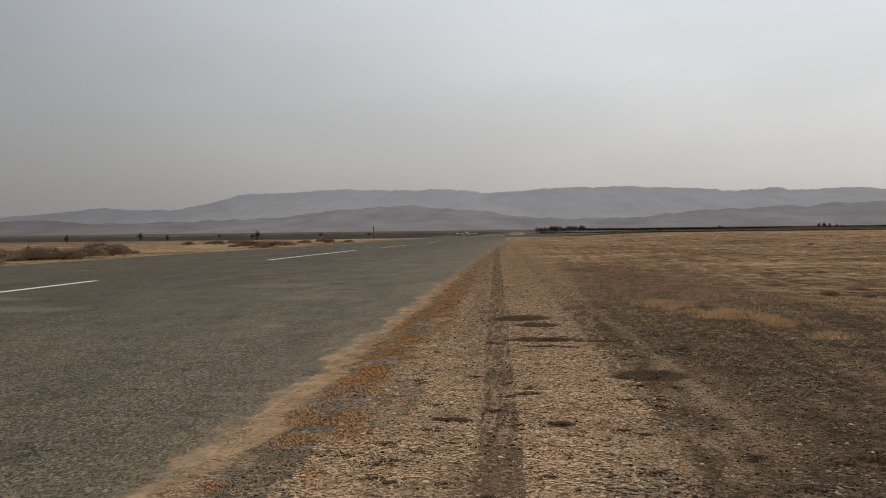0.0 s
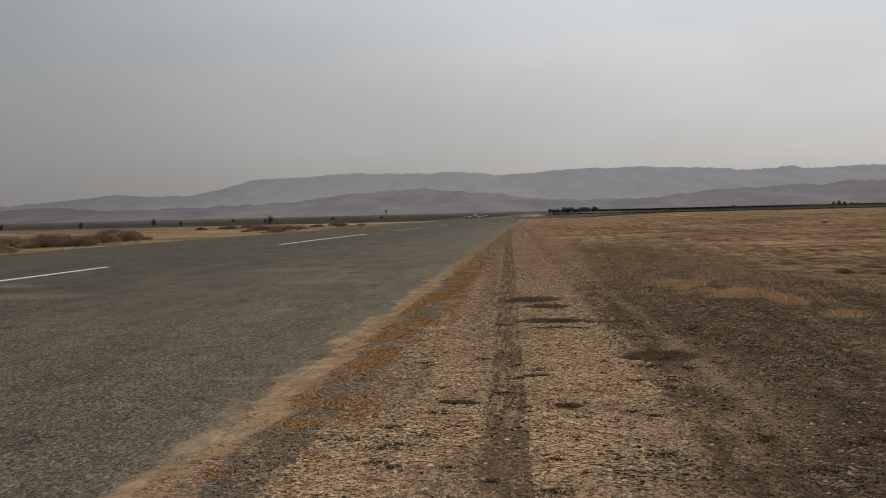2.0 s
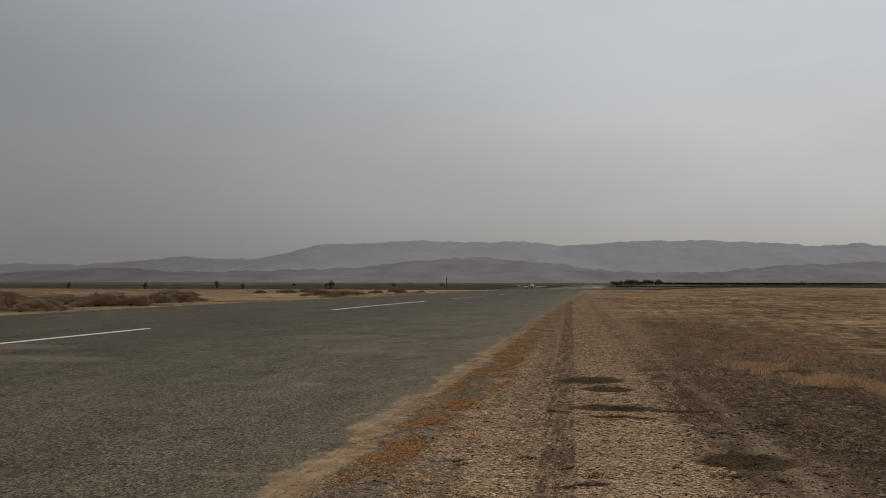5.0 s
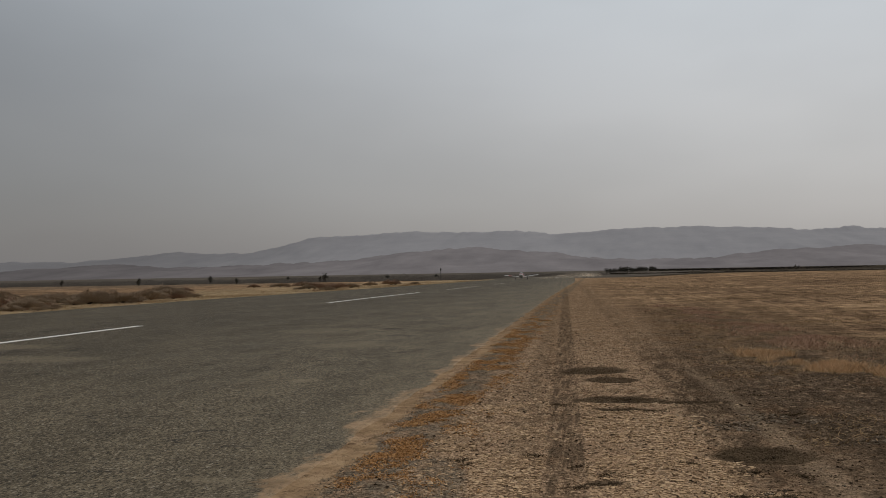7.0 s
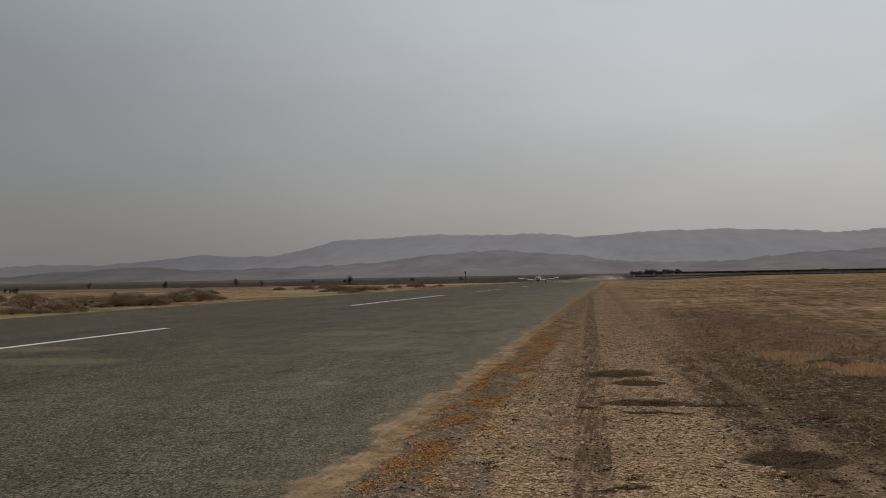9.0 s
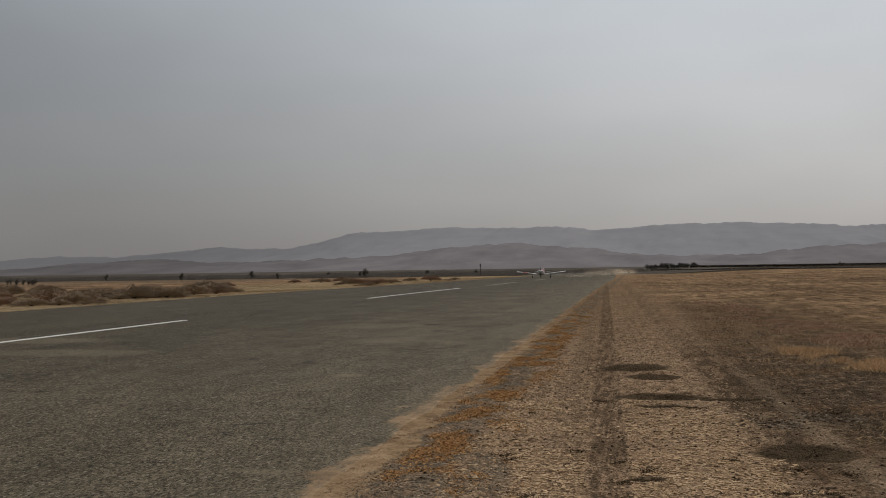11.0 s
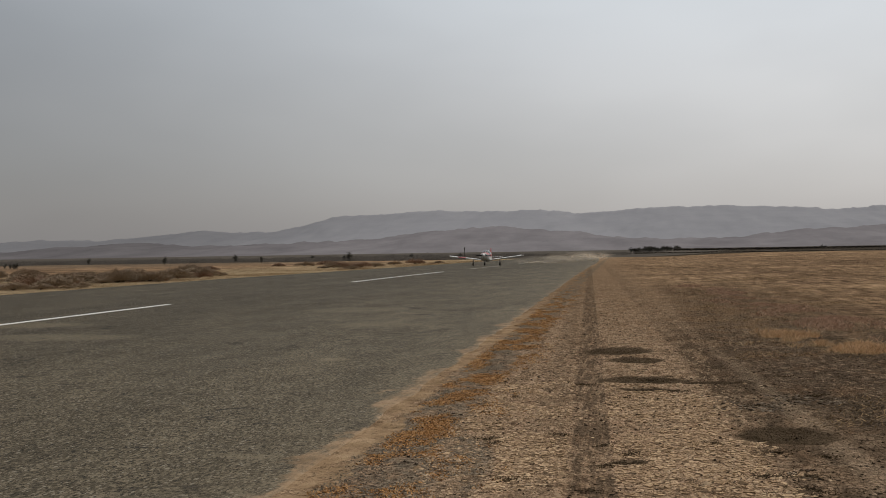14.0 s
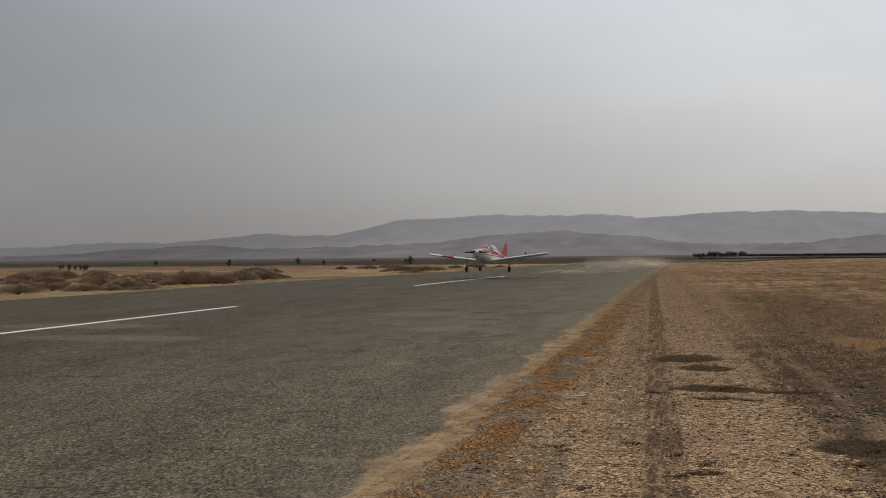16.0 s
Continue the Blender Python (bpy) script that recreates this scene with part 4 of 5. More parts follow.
def lay_soil_plates():
    """Sun-cracked soil: thin plates with open gaps between them."""
    rng = random.Random(63)
    m, g, b = material("cracked_soil_plates")
    r = g.math("FRACT", g.math("ADD", g.node("ShaderNodeNewGeometry").outputs["Random Per Island"], g.node("ShaderNodeObjectInfo").outputs["Random"]))
    p = g.node("ShaderNodeNewGeometry").outputs["Position"]
    t = g.math("ADD", g.math("MULTIPLY", r, 0.13), g.math("ADD", g.math("MULTIPLY", g.noise(p, 46.0, 5, 0.8), 0.5), g.math("MULTIPLY", g.noise(p, 2.0, 5, 0.6), 0.28)))
    g.put(b.inputs["Base Color"], g.ramp(t, [(0.31, (0.085, 0.054, 0.032)), (0.38, (0.29, 0.194, 0.115)), (0.47, (0.47, 0.325, 0.198)), (0.58, (0.66, 0.48, 0.305))]))
    b.inputs["Roughness"].default_value = 0.95
    b.inputs["Specular IOR Level"].default_value = 0.0
    g.put(b.inputs["Normal"], g.bump(g.noise(p, 60.0, 4, 0.7), 0.6, 0.01))
    grey_crust = island_material("weathered_soil_crust", [(0.15, (0.060, 0.045, 0.032)), (0.45, (0.135, 0.104, 0.075)), (0.72, (0.21, 0.165, 0.122)), (0.92, (0.28, 0.222, 0.164))])
    cv, cf = [], []
    v, f = [], []
    apart = 0
    dx, dy = 0.030, 0.045
    cols, rows_n = 200, 220
    knots = [[(0.85 + dx * (i + 0.5 * (j % 2)) + rng.uniform(-0.45, 0.45) * dx, 4.1 + dy * j + rng.uniform(-0.45, 0.45) * dy) for i in range(cols + 1)] for j in range(rows_n + 1)]
    for j in range(rows_n):
        for i in range(cols):
            q = [knots[j][i], knots[j][i + 1], knots[j + 1][i + 1], knots[j + 1][i]]
            cx, cy = sum(a for a, _ in q) / 4, sum(a for _, a in q) / 4
            patchy = noise.noise((cx * 0.8, cy * 0.7, 44.0)) + 0.6 * noise.noise((cx * 2.6, cy * 2.2, 4.0))
            start = 2.8 + 1.05 * min(1.0, max(0.0, (cy - 4.5) / 4.0)) - 0.5 * min(1.0, max(0.0, (cy - 9.5) / 4.0))
            outer = max(0.0, cx - start + 0.5)
            crust = outer > 0.35 + 0.5 * rng.random()
            limit = -0.30 + 0.62 * min(outer, 0.9) + 0.06 * max(0.0, cy - 10.0)
            if patchy < limit + rng.uniform(-0.12, 0.12) or rng.random() < 0.24 or cx + 0.0145 * cy < 1.05 + 0.18 * patchy:
                continue
            if -0.27 < cx - 2.70 + 0.0385 * cy < 0.11 and rng.random() < 0.93:
                continue
            if math.hypot((cx - 1.0) / 0.55, (cy - 8.6) / 1.7) < 1.0 and rng.random() < 0.9:
                continue
            if any(math.hypot((cx - hx) / rx, (cy - hy) / ry) < 1.15 for hx, hy, rx, ry in HOLLOWS):
                continue
            z = ground_z(cx, cy) + rng.uniform(0.0, 0.007)
            keep = rng.uniform(0.76, 0.99)
            ta, tb = rng.uniform(-0.11, 0.11), rng.uniform(-0.11, 0.11)
            single = not crust and 5.4 < cy < 6.6 and 1.2 < cx < 3.2 and apart < 300
            into, onto = ([], []) if single else (cv, cf) if crust else (v, f)
            k = len(into)
            for a, c in q:
                x, y = cx + (a - cx) * keep, cy + (c - cy) * keep
                into.append((x, y, z + ta * (x - cx) + tb * (y - cy)))
            for a, c in q:
                into.append((cx + (a - cx) * keep * 0.96, cy + (c - cy) * keep * 0.96, z - 0.022))
            onto.append((k, k + 1, k + 2, k + 3))
            for e in range(4):
                onto.append((k + (e + 1) % 4, k + e, k + 4 + e, k + 4 + (e + 1) % 4))
            if single:
                apart += 1
                mesh_object("soil_plate", into, onto, m, parent=ground_sheet)
    tagged(mesh_object("soil_plates", v, f, m), "pale sun-cracked soil plates on the bare shoulder", "cracked soil", kind="stuff")
    tagged(mesh_object("soil_crust", cv, cf, grey_crust), "broken grey-brown weathered soil crust beside the bare shoulder", "soil crust", kind="stuff")


def scatter_weeds():
    rng = random.Random(23)
    orange = island_material("dry_orange_weed", [(0.1, (0.17, 0.092, 0.045)), (0.45, (0.42, 0.215, 0.085)), (0.9, (0.64, 0.375, 0.165))])
    straw = island_material("dry_straw_grass", [(0.1, (0.15, 0.098, 0.055)), (0.45, (0.31, 0.205, 0.11)), (0.9, (0.48, 0.335, 0.185))])
    brown = island_material("dry_brown_growth", [(0.1, (0.06, 0.042, 0.03)), (0.5, (0.14, 0.096, 0.06)), (0.9, (0.25, 0.175, 0.105))])
    v, f = [], []
    for _ in range(36000):
        y = far_biased(rng, 4.2, 75)
        gx = rng.gauss(0.86, 0.27)
        if gx < 0.5:
            continue
        x = gx - 0.0145 * y - 0.004 * max(0, y - 12)
        dense = noise.noise((x * 2.2, y * 1.1, 6.0)) + 0.5 * noise.noise((x * 5.0, y * 3.0, 2.0)) + 0.12 * min(1.0, max(0.0, (y - 11) / 6.0)) - 0.55 * min(1.0, max(0.0, (y - 26) / 24.0)) - 0.2 * max(0.0, min(1.0, (9.0 - y) / 2.0))
        if dense < rng.uniform(-0.06, 0.72):
            continue
        s = 1 + 0.012 * y
        blades(v, f, (x, y, ground_z(x, y)), 6, 0.05 * s, 0.013 * s, 0.0065 * s, 0.035 * s, rng)
    tagged(mesh_object("orange_weeds", v, f, orange), "low dry orange weeds along the runway edge", "weeds", kind="stuff")
    tv, tf = [], []
    dead = island_material("withered_dark_tufts", [(0.1, (0.03, 0.022, 0.014)), (0.5, (0.075, 0.053, 0.033)), (0.9, (0.15, 0.105, 0.062))])
    spots = [(1.93, 7.7), (2.88, 7.5), (2.57, 9.15), (2.05, 5.35), (2.35, 5.05), (3.3, 10.0), (1.5, 5.9), (1.75, 6.3)]
    spots += [(rng.uniform(1.1, 5.5), far_biased(rng, 4.6, 15)) for _ in range(46)]
    for x, y in spots:
        r = rng.uniform(0.05, 0.14)
        for _ in range(int(90 * r / 0.1)):
            a, d = rng.uniform(0, 2 * math.pi), r * abs(rng.gauss(0, 0.7))
            q = (x + 1.5 * d * math.cos(a), y + d * math.sin(a))
            blades(tv, tf, (q[0], q[1], ground_z(*q) + 0.004), 2, 0.02, 0.012, 0.004, 0.035, rng)
    tagged(mesh_object("withered_tufts", tv, tf, dead), "dark withered plant tufts flat on the soil", "dry weeds", kind="stuff")
    # the taller dry clump and the loose growth of the steppe
    v, f = [], []
    gold = island_material("golden_dry_grass", [(0.1, (0.33, 0.20, 0.105)), (0.45, (0.68, 0.44, 0.24)), (0.9, (0.88, 0.66, 0.41))])
    gv, gf = [], []
    for _ in range(5200):
        s = rng.random() ** 0.9
        x, y = 5.3 + 1.9 * s + rng.gauss(0, 0.24), 20.8 - 6.2 * s + rng.gauss(0, 0.5)
        if noise.noise((x * 0.9, y * 0.5, 12.0)) + 0.9 * noise.noise((x * 2.6, y * 1.5, 2.0)) < rng.uniform(0.0, 0.6):
            continue
        tall = rng.uniform(0.5, 1.25)
        blades(gv, gf, (x, y, ground_z(x, y)), 8, 0.13, 0.10 * tall, 0.0045, 0.10, rng)
    tagged(mesh_object("golden_grass", gv, gf, gold), "golden dry grass clumps beside the bare shoulder", "dry grass", kind="stuff")
    mauve = island_material("reddish_dry_growth", [(0.1, (0.18, 0.108, 0.070)), (0.5, (0.44, 0.27, 0.175)), (0.9, (0.68, 0.445, 0.295))])
    rv, rf = [], []
    for _ in range(4200):
        s = rng.random()
        x, y = 5.1 + 2.0 * s + rng.gauss(0, 0.45), 46.0 - 24 * s + rng.gauss(0, 1.2)
        if noise.noise((x * 0.7, y * 0.5, 32.0)) + 0.5 * noise.noise((x * 2.0, y * 1.2, 9.0)) < rng.uniform(-0.05, 0.5):
            continue
        blades(rv, rf, (x, y, ground_z(x, y)), 10, 0.24, 0.06, 0.008, 0.10, rng)
    tagged(mesh_object("reddish_growth", rv, rf, mauve), "low reddish-brown dry growth in a line across the steppe", "dry growth", kind="stuff")
    for _ in range(24000):
        y = far_biased(rng, 11.0, 230)
        x = rng.uniform(4.2, 9.0 + 0.62 * y)
        patch = noise.noise((x * 0.16, y * 0.24, 2.0)) + 0.5 * noise.noise((x * 0.6, y * 0.9, 5.0))
        if patch < rng.uniform(-0.05, 0.45):
            continue
        s = 1 + 0.010 * y
        blades(v, f, (x, y, ground_z(x, y)), 6, 0.20 * s, 0.028 * s, 0.006 * s, 0.08 * s, rng)
    for _ in range(9000):
        y = rng.uniform(36, 260)
        x = -25.6 - abs(rng.gauss(0, 7.0))
        if noise.noise((x * 0.2, y * 0.12, 21.0)) < rng.uniform(-0.35, 0.3):
            continue
        blades(v, f, (x + bend(y), y, ground_z(x, y)), 6, 0.45, 0.07, 0.016, 0.14, rng)
    tagged(mesh_object("straw_grass", v, f, straw), "dry straw-coloured grass tufts on the open steppe", "dry grass", kind="stuff")
    v, f = [], []
    for _ in range(14000):
        y = far_biased(rng, 34.0, 230)
        x = rng.uniform(3.9, 8.0 + 0.62 * y)
        patch = noise.noise((x * 0.13 + 9, y * 0.22, 7.0)) + 0.5 * noise.noise((x * 0.5, y * 0.8, 15.0))
        if patch < rng.uniform(0.0, 0.5):
            continue
        s = 1 + 0.012 * y
        blades(v, f, (x, y, ground_z(x, y)), 6, 0.18 * s, 0.022 * s, 0.006 * s, 0.07 * s, rng)
    tagged(mesh_object("brown_growth", v, f, brown), "low brown withered growth on the steppe", "dry growth", kind="stuff")


def make_shrub(seed, mat, stem_mat):
    """A rounded dry shrub of many twigs, about 1 m across and 0.5 m high."""
    rng = random.Random(seed)
    shrub = new("dry_shrub")
    v, f = [], []
    for _ in range(3400):
        a, u = rng.uniform(0, 2 * math.pi), rng.random()
        r = 0.5 * math.sqrt(u) * rng.uniform(0.75, 1.1)
        top = 0.5 * math.sqrt(max(0.0, 1 - (r / 0.58) ** 2)) * (0.75 + 0.5 * noise.noise((math.cos(a) * 1.7, math.sin(a) * 1.7, seed)))
        z = max(0.02, top * rng.uniform(0.35, 1.05))
        at = Vector((r * math.cos(a), r * math.sin(a), z))
        out = Vector((math.cos(a) * r, math.sin(a) * r, 0.25 + rng.random() * 0.3)).normalized() * rng.uniform(0.025, 0.055)
        side = out.cross(Vector((rng.uniform(-1, 1), rng.uniform(-1, 1), rng.uniform(-1, 1)))).normalized() * rng.uniform(0.006, 0.013)
        k = len(v)
        v += [at - side, at + side, at + out * 0.6 + side * 0.6, at + out]
        f += [(k, k + 1, k + 2), (k, k + 2, k + 3)]
    mesh_object("foliage", v, f, mat, parent=shrub)
    v, f = [], []
    for _ in range(26):
        a = rng.uniform(0, 2 * math.pi)
        e = Vector((0.38 * math.cos(a) * rng.random(), 0.38 * math.sin(a) * rng.random(), rng.uniform(0.2, 0.42)))
        k = len(v)
        v += [(-0.012, 0, 0), (0.012, 0, 0), (0, 0.014, 0), tuple(e)]
        f += [(k, k + 1, k + 3), (k + 1, k + 2, k + 3), (k + 2, k, k + 3)]
    mesh_object("stems", v, f, stem_mat, parent=shrub)
    return shrub


def plant_shrubs():
    twig = island_material("dry_shrub_twigs", [(0.1, (0.27, 0.208, 0.146)), (0.5, (0.335, 0.256, 0.178)), (0.9, (0.40, 0.306, 0.214))])
    red = island_material("reddish_shrub_twigs", [(0.1, (0.25, 0.168, 0.118)), (0.5, (0.325, 0.218, 0.15)), (0.9, (0.40, 0.27, 0.186))])
    stem = plain("shrub_stem", (0.07, 0.052, 0.038), 0.9)
    kinds = [make_shrub(3, twig, stem), make_shrub(8, red, stem), make_shrub(14, twig, stem)]
    labels = ["dry grey-brown shrub on the far runway verge", "dry reddish-brown shrub on the far runway verge", "sparse dry grey shrub on the far verge"]
    for k, l in zip(kinds, labels):
        tagged(k, l, "shrub", "verge shrubs")
    rng = random.Random(5)
    spots = []
    # thickets beside the runway: centre, spread, count
    for cx, cy, sx, sy, n in ((-31.5, 64, 3.6, 5.5, 30), (-36, 67, 5.5, 6, 22), (-30, 51, 3.0, 4.5, 14), (-44, 71, 7, 6, 24), (-31, 75, 2.5, 4, 10), (-46, 111, 4, 2, 6), (-32.5, 83, 0.8, 0.6, 2),
                              (-34, 128, 5, 6, 7), (-42, 150, 6, 8, 8), (-33, 175, 4, 12, 6), (-29, 112, 1.2, 4, 3), (-55, 92, 8, 6, 12)):
        for _ in range(n):
            spots.append((cx + rng.gauss(0, sx * 0.5), cy + rng.gauss(0, sy * 0.5)))
    # a few on the open side
    spots += [(36, 150), (37.5, 151), (9.7, 23.8), (10.5, 23.4), (26, 88), (44, 120)]
    used = set()
    for i, (x, y) in enumerate(spots):
        if -27.0 < x < 5:
            x = -27.2 - rng.random()
        k = i % 3
        s = rng.choice((0.8, 1.3, 1.8, 2.3, 3.0)) * rng.uniform(0.85, 1.15) if x < 0 else rng.uniform(0.35, 0.6)
        m = pose(x, y, ground_z(x, y) - 0.01, 0, 0, rng.uniform(0, 360))
        if k not in used:
            used.add(k)
            ob = kinds[k]
            ob.matrix_basis = m
        else:
            ob = copy_thing(kinds[k], m)
        ob.scale = (s, s, s * rng.uniform(0.40, 0.66))


def make_tree(seed, leaf, bark, conic):
    """A small tree 1 m high to be scaled: tapered trunk, limbs and a crown of many leaf clumps."""
    rng = random.Random(seed)
    tree = new("tree")
    bm = tube((0, 0, -0.02), (0.01, 0, 0.55), 0.035, 0.018, 8)
    trunk = part("trunk", bm, bark, tree)
    tips = []
    for i in range(7):
        a = i * 2.4 + rng.random()
        z0 = rng.uniform(0.22, 0.5)
        r = rng.uniform(0.12, 0.26) * (1.2 - z0 if conic else 1.0)
        e = (r * math.cos(a), r * math.sin(a), z0 + rng.uniform(0.12, 0.3))
        part("limb", tube((0.005, 0, z0), e, 0.014, 0.006, 6), bark, trunk)
        tips.append(e)
    tips += [(0, 0, 0.8), (0.05, 0.03, 0.68), (-0.04, 0.02, 0.56), (0.03, -0.05, 0.42), (-0.05, -0.03, 0.30), (0.06, 0.04, 0.22)]
    v, f = [], []
    for _ in range(420):
        c = Vector(rng.choice(tips))
        o = Vector((rng.gauss(0, 1), rng.gauss(0, 1), rng.gauss(0, 1.1))) * 0.085
        p = c + o
        if p.z > 1.0:
            p.z = 1.0 - rng.random() * 0.1
        n = Vector((rng.uniform(-1, 1), rng.uniform(-1, 1), rng.uniform(-1, 1))).normalized()
        t = n.orthogonal().normalized() * rng.uniform(0.025, 0.05)
        u = n.cross(t)
        k = len(v)
        v += [p + t, p + u, p - t, p - u * 0.7]
        f += [(k, k + 1, k + 2), (k, k + 2, k + 3)]
    mesh_object("crown", v, f, leaf, parent=tree)
    return tree


def plant_trees():
    # leaf colours are lightened to imitate haze over the distance
    leaf = island_material("hazed_dark_leaves", [(0.1, (0.075, 0.070, 0.058)), (0.5, (0.105, 0.098, 0.081)), (0.9, (0.135, 0.125, 0.103))])
    bark = plain("dusty_bark", (0.065, 0.055, 0.045), 0.95)
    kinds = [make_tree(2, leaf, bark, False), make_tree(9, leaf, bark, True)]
    for k in kinds:
        tagged(k, "small dark tree standing far off on the plain, haze painted into its leaves", "tree", "far trees")
    rng = random.Random(31)
    rows = []
    # the grove beyond the steppe
    rows += [(4.0 + 1.3 * i + rng.uniform(-0.6, 0.6), 690 + rng.uniform(-8, 8), rng.uniform(1.9, 3.5)) for i in range(25)]
    # singles along the bank and in the scrub
    rows += [(77.4, 424, 2.3), (78.6, 424, 1.9), (117, 424, 2.7), (119, 424, 2.9), (121.5, 425, 2.6), (124, 424, 2.2), (126.5, 425, 2.0)]
    rows += [(-81.2, 300, 2.1), (-83, 301, 1.3), (-117.7, 300, 1.9), (-123, 262, 1.3), (-140, 298, 1.6), (-96, 310, 1.3), (-66, 320, 1.4), (-104, 286, 1.2), (-150, 270, 1.5), (-52, 330, 1.2)]
    rows += [(-107.6 - 0.78 * i + rng.uniform(-0.12, 0.12), 171 + rng.uniform(-1, 1), rng.uniform(0.6, 0.9)) for i in range(9)]
    used = set()
    for i, (x, y, h) in enumerate(rows):
        k = i % 2
        m = pose(x, y, ground_z(x, y) - 0.02, 0, 0, rng.uniform(0, 360))
        h -= fall(x, y)
        if k not in used:
            used.add(k)
            ob = kinds[k]
            ob.matrix_basis = m
        else:
            ob = copy_thing(kinds[k], m)
        w = h * rng.uniform(0.7, 1.1) if y < 650 else h * rng.uniform(1.1, 1.6)
        ob.scale = (w, w, h)


def grow_scrub():
    rng = random.Random(77)
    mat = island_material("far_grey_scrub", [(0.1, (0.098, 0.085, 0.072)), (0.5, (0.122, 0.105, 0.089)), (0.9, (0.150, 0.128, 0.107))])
    v, f = [], []
    for i in range(2500):
        y = 295 + 165 * rng.random()
        x = rng.uniform(-0.78 * y, -0.07 * y - 13)
        if i > 2150:
            # thin growth past the runway's end
            y, x = rng.uniform(485, 640), rng.uniform(-150, 14)
        if noise.noise((x * 0.03, y * 0.05, 1.0)) < rng.uniform(-0.4, 0.25):
            continue
        h = (rng.uniform(0.35, 1.05) if rng.random() < 0.93 else rng.uniform(1.2, 1.9)) * (0.75 + 0.6 * noise.noise((x * 0.05, y * 0.02, 4.0)))
        low = fall(x, y)
        h = h * 0.9 - low * (0.58 if rng.random() < 0.85 else 1.0)
        w = rng.uniform(1.4, 4.2)
        for _ in range(120):
            a, r = rng.uniform(0, 2 * math.pi), w * math.sqrt(rng.random())
            z = h * math.sqrt(max(0.04, 1 - (r / w) ** 2)) * rng.random() ** 0.6
            p = Vector((x + r * math.cos(a), y + r * math.sin(a), z + low))
            s = rng.uniform(0.12, 0.30)
            n = Vector((rng.gauss(0, 0.3), -0.6 + rng.gauss(0, 0.25), 0.8)).normalized()
            t = n.orthogonal().normalized() * s
            u = n.cross(t)
            k = len(v)
            v += [p + t, p + u, p - t]
            f += [(k, k + 1, k + 2)]
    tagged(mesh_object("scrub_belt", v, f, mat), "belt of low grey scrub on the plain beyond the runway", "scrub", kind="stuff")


def build_banks():
    """Two low banks that close the steppe: a ditch's berm and a taller overgrown bank behind."""
    soil = island_material("dark_bank_soil", [(0.1, (0.045, 0.038, 0.03)), (0.9, (0.085, 0.068, 0.05))])
    for name, y0, x0, x1, h, wide, seed, label in (("ditch_berm", 312, 2, 420, 0.30, 2.2, 2.0, "low dark earth berm of a ditch across the steppe"),
                                                   ("overgrown_bank", 420, 18, 520, 1.02, 4.0, 6.0, "long dark overgrown earth bank at the steppe's end")):
        v, f = [], []
        n = 260
        for i in range(n + 1):
            x = x0 + (x1 - x0) * i / n
            k = min(1.0, i / 12)
            t = h * k * (0.9 + 0.35 * noise.noise((x * 0.05, seed, 0)) + 0.16 * noise.noise((x * 0.6, seed, 3)))
            y = y0 + 3.0 * noise.noise((x * 0.012, seed, 5))
            low = fall(x, y) - 0.25
            top = low + (t - low) * min(1.0, i / 30) ** 0.7
            v += [(x, y - wide, low), (x, y - wide * 0.25, low + (top - low) * 0.9), (x, y + wide * 0.1, top), (x, y + wide, low)]
        for i in range(n):
            a = 4 * i
            for j in range(3):
                f.append((a + j, a + 4 + j, a + 5 + j, a + 1 + j))
        tagged(mesh_object(name, v, f, soil), label, "earth bank", kind="structure")
    rng = random.Random(41)
    mat = island_material("bank_growth", [(0.1, (0.028, 0.026, 0.022)), (0.9, (0.075, 0.062, 0.047))])
    v, f = [], []
    for _ in range(5200):
        x = rng.uniform(20, 330)
        y = 420 + rng.uniform(-2.5, 1.5)
        z = 0.75 + rng.uniform(-0.2, 0.35)
        s = rng.uniform(0.15, 0.4)
        k = len(v)
        v += [(x - s, y, z - s * 0.5), (x + s, y + 0.1, z - s * 0.4), (x + rng.uniform(-0.2, 0.2), y, z + s)]
        f.append((k, k + 1, k + 2))
    for _ in range(2200):
        x = rng.uniform(4, 240)
        y = 311 + rng.uniform(-1.5, 1.5)
        z = 0.16 + rng.uniform(-0.06, 0.12)
        s = rng.uniform(0.1, 0.22)
        k = len(v)
        v += [(x - s, y, z - s * 0.5), (x + s, y + 0.1, z - s * 0.4), (x + rng.uniform(-0.2, 0.2), y, z + s)]
        f.append((k, k + 1, k + 2))
    tagged(mesh_object("bank_weeds", v, f, mat), "dark withered weeds covering the earth banks", "weeds", kind="stuff")


def build_mast():
    steel = plain("weathered_steel", (0.06, 0.055, 0.05), 0.7)
    mast = tagged(new("marker_mast"), "thin dark mast with a dark box on top beside the runway", "mast")
    low = fall(-45.7, 300)
    mast.location = (-45.7, 300, low)
    part("pole", tube((0, 0, -0.05), (0, 0, 2.2 - low), 0.10, 0.07, 8), steel, mast)
    bm = bmesh.new()
    bmesh.ops.create_cube(bm, size=1.0, matrix=Matrix.Translation((0, 0, 2.35 - low)) @ Matrix.Diagonal((0.36, 0.32, 0.75, 1)))
    bmesh.ops.bevel(bm, geom=bm.edges[:], offset=0.06, segments=2, affect="EDGES")
    part("box", bm, steel, mast)


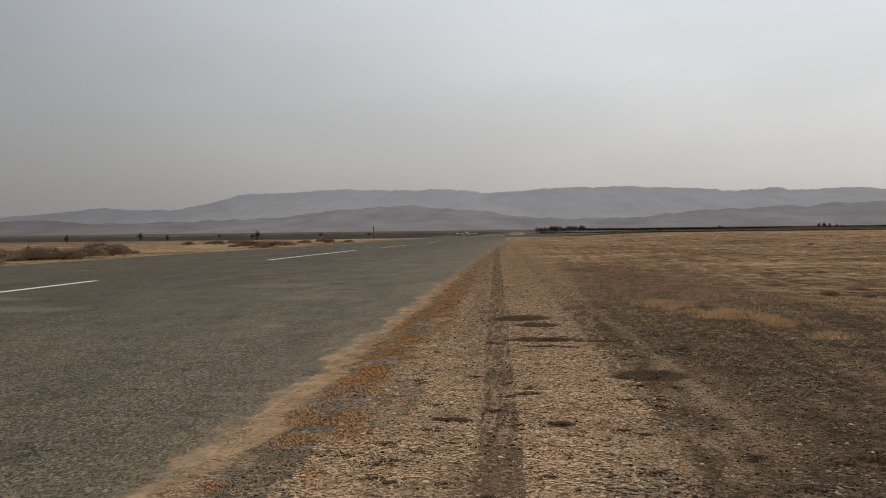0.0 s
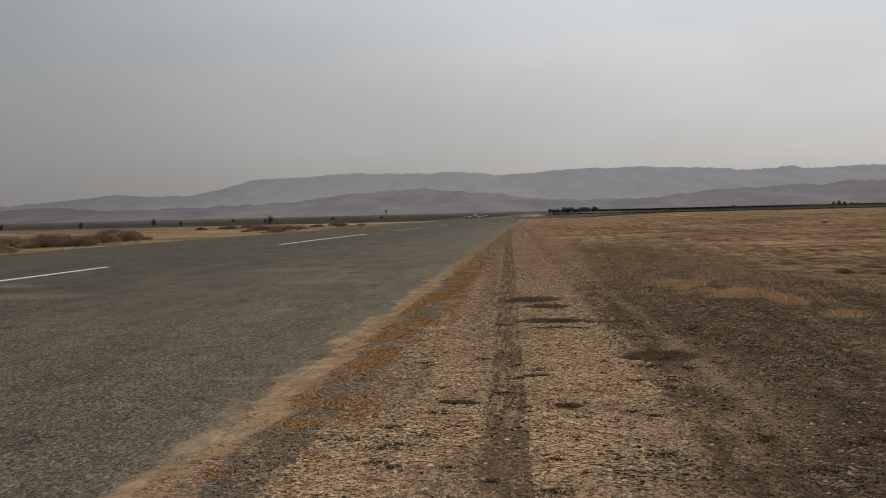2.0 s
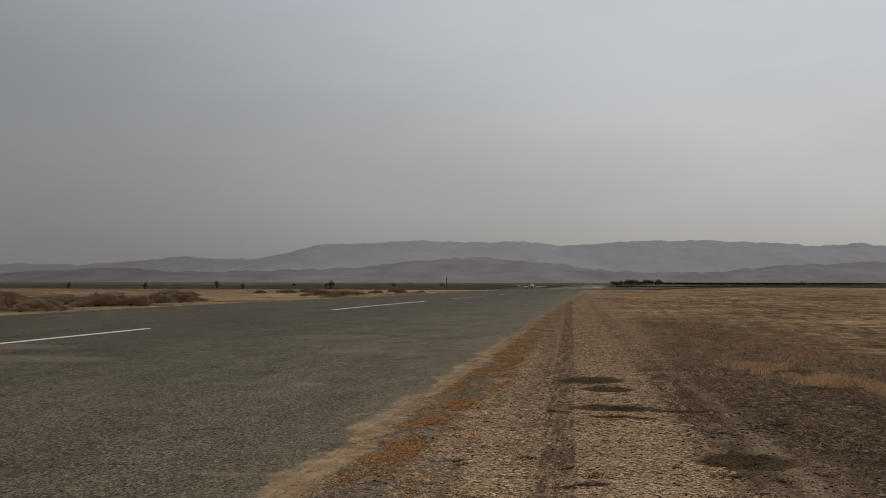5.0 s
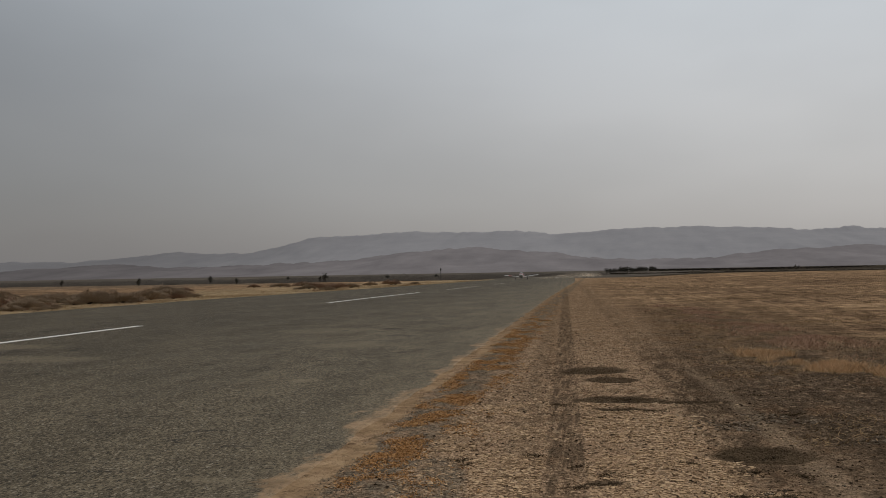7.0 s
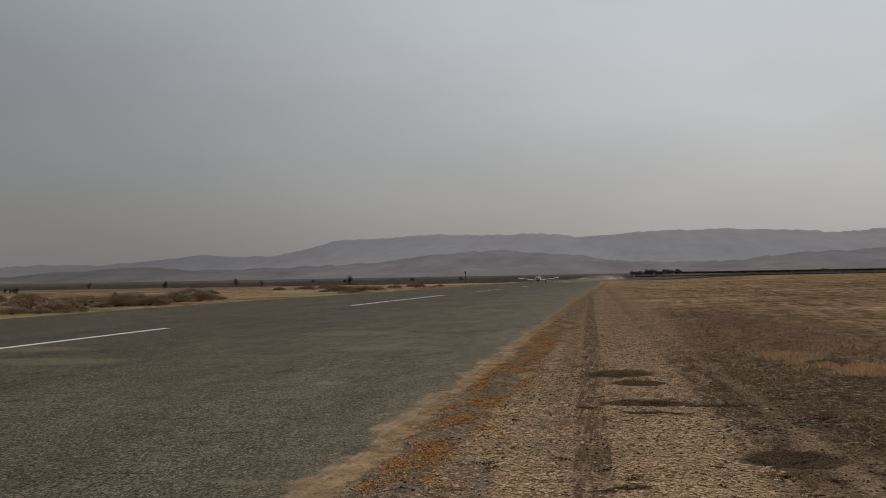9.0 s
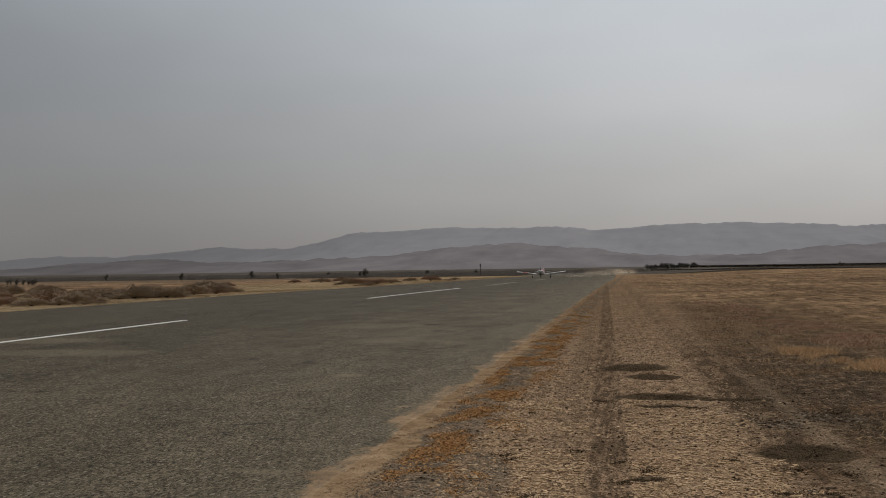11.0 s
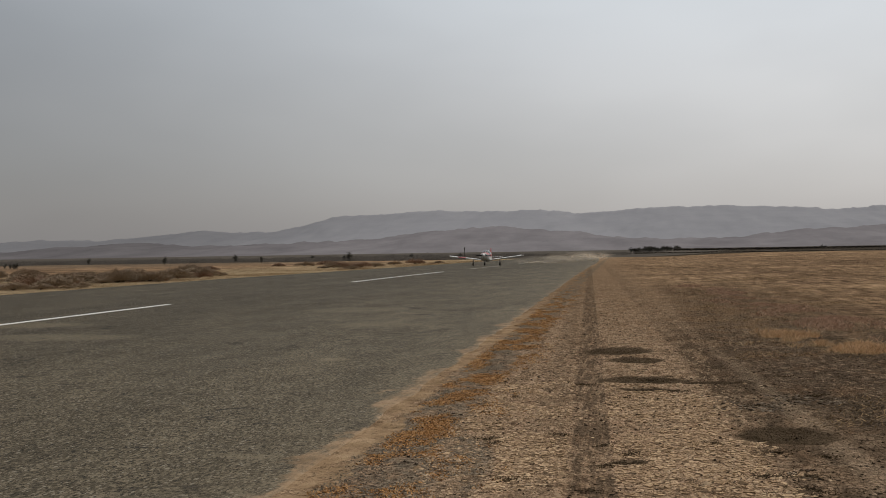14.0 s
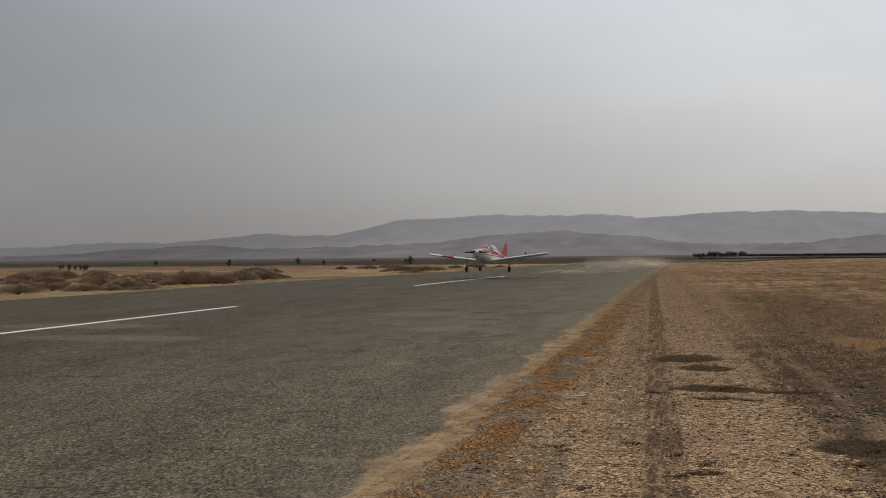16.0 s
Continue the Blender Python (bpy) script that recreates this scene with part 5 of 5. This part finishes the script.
def dust_material(name, low, most, size):
    m, g, b = material(name)
    nt = m.node_tree
    p = g.node("ShaderNodeTexCoord").outputs["Object"]
    thin = g.smooth(g.noise(g.vmul(p, size), 1.0, 5, 0.6), low, 0.66, 0.0, most)
    across, along, above = g.sep(p)
    thin = g.math("MULTIPLY", thin, g.math("MULTIPLY", g.smooth(g.math("ABSOLUTE", across), 0.25, 0.95, 1.0, 0.0), g.smooth(g.math("ABSOLUTE", along), 0.6, 1.0, 1.0, 0.0)))
    thin = g.math("MULTIPLY", thin, g.smooth(above, 0.02, 0.85, 1.0, 0.0))
    lit, passed, clear = g.node("ShaderNodeBsdfDiffuse"), g.node("ShaderNodeBsdfTranslucent"), g.node("ShaderNodeBsdfTransparent")
    for n in (lit, passed):
        n.inputs[0].default_value = (0.82, 0.69, 0.54, 1)
    half, all_of = g.node("ShaderNodeMixShader"), g.node("ShaderNodeMixShader")
    nt.links.new(lit.outputs[0], half.inputs[1])
    nt.links.new(passed.outputs[0], half.inputs[2])
    g.put(all_of.inputs[0], thin)
    nt.links.new(clear.outputs[0], all_of.inputs[1])
    nt.links.new(half.outputs[0], all_of.inputs[2])
    nt.links.new(all_of.outputs[0], nt.nodes["Material Output"].inputs[0])
    return m


def make_dust():
    """Thin dust blown off the runway behind the aeroplane: faint rounded puffs and low streaks."""
    m = dust_material("airborne_dust", 0.15, 0.66, (2.0, 2.0, 2.0))
    low = dust_material("low_dust", 0.28, 0.92, (1.5, 1.1, 0.0))
    dust = tagged(new("dust_trail"), "thin pale dust drifting low over the runway behind the aeroplane", "dust")
    for i, (px, py, w, d, h) in enumerate(((2.0, 22, 4.0, 12, 0.9), (4.0, 38, 5.0, 16, 1.4), (5.5, 52, 5.5, 18, 1.8), (3.0, 78, 6.5, 15, 2.1), (6.5, 72, 5.5, 16, 2.1))):
        bm = bmesh.new()
        bmesh.ops.create_icosphere(bm, subdivisions=4, radius=1.0)
        bmesh.ops.delete(bm, geom=[q for q in bm.verts if q.co.z < -0.05], context="VERTS")
        for vert in bm.verts:
            vert.co *= 1 + 0.35 * noise.noise(vert.co * 1.3 + Vector((i * 3.1, 0, 0)))
            vert.co.z = max(0.0, vert.co.z)
        puff = part("puff", bm, m, dust)
        puff.data.shade_smooth()
        puff.visible_shadow = False
        puff.location = (px, py, 0.03)
        puff.scale = (w, d, h)
    # streaks that lie on the asphalt, blown aside by the propeller
    for i, (px, py, w, d) in enumerate(((1.5, 4, 1.1, 7), (3.6, 10, 1.2, 9), (5.4, 17, 1.2, 11), (4.6, 28, 1.5, 12), (6.2, 38, 1.6, 16))):
        bm = bmesh.new()
        bmesh.ops.create_icosphere(bm, subdivisions=4, radius=1.0)
        bmesh.ops.delete(bm, geom=[q for q in bm.verts if q.co.z < -0.05], context="VERTS")
        for vert in bm.verts:
            vert.co *= 1 + 0.4 * noise.noise(vert.co * 1.7 + Vector((i * 5.3, 2, 0)))
            vert.co.z = max(0.0, vert.co.z)
        puff = part("streak", bm, low, dust, "pale low streak of dust")
        puff.data.shade_smooth()
        puff.visible_shadow = False
        puff.location = (px, py, 0.03)
        puff.scale = (w, d, 0.10)
    return dust


build_banks()
plant_trees()
grow_scrub()
build_mast()
plant_shrubs()
lay_soil_plates()
scatter_weeds()
scatter_crumbs()
aeroplane, propeller, hub_at, gear_wheels = build_plane()
dust_trail = make_dust()


def motions():
    rows = []
    for t, x, y, z, heading, nose_up in FLIGHT:
        rows.append((t, pose(x, y, fall(0, y) + z + 0.012, -nose_up, 0, heading)))
    walk(aeroplane, rows)
    walk(dust_trail, [(t, pose(x + 0.8, y + 8, fall(0, y + 40), 0, 0, -13 + 13 * t / 16)) for t, x, y, *_ in FLIGHT])
    ticks = [i / 10 for i in range(161)]
    walk(propeller, [(t, Matrix.Translation(hub_at) @ pose(0, 0, 0, 0, 450 * (t - 16.0), 0)) for t in ticks])
    # the sprung legs stretch as the weight comes off the wheels
    for wheel, at in gear_wheels:
        walk(wheel, [(t, Matrix.Translation(at - Vector((0, 0, 0.14 * min(1.0, max(0.0, (t - 14.6) / 0.8))))) @ pose(0, 0, 0, 700 * t, 0, 0)) for t in ticks])


motions()
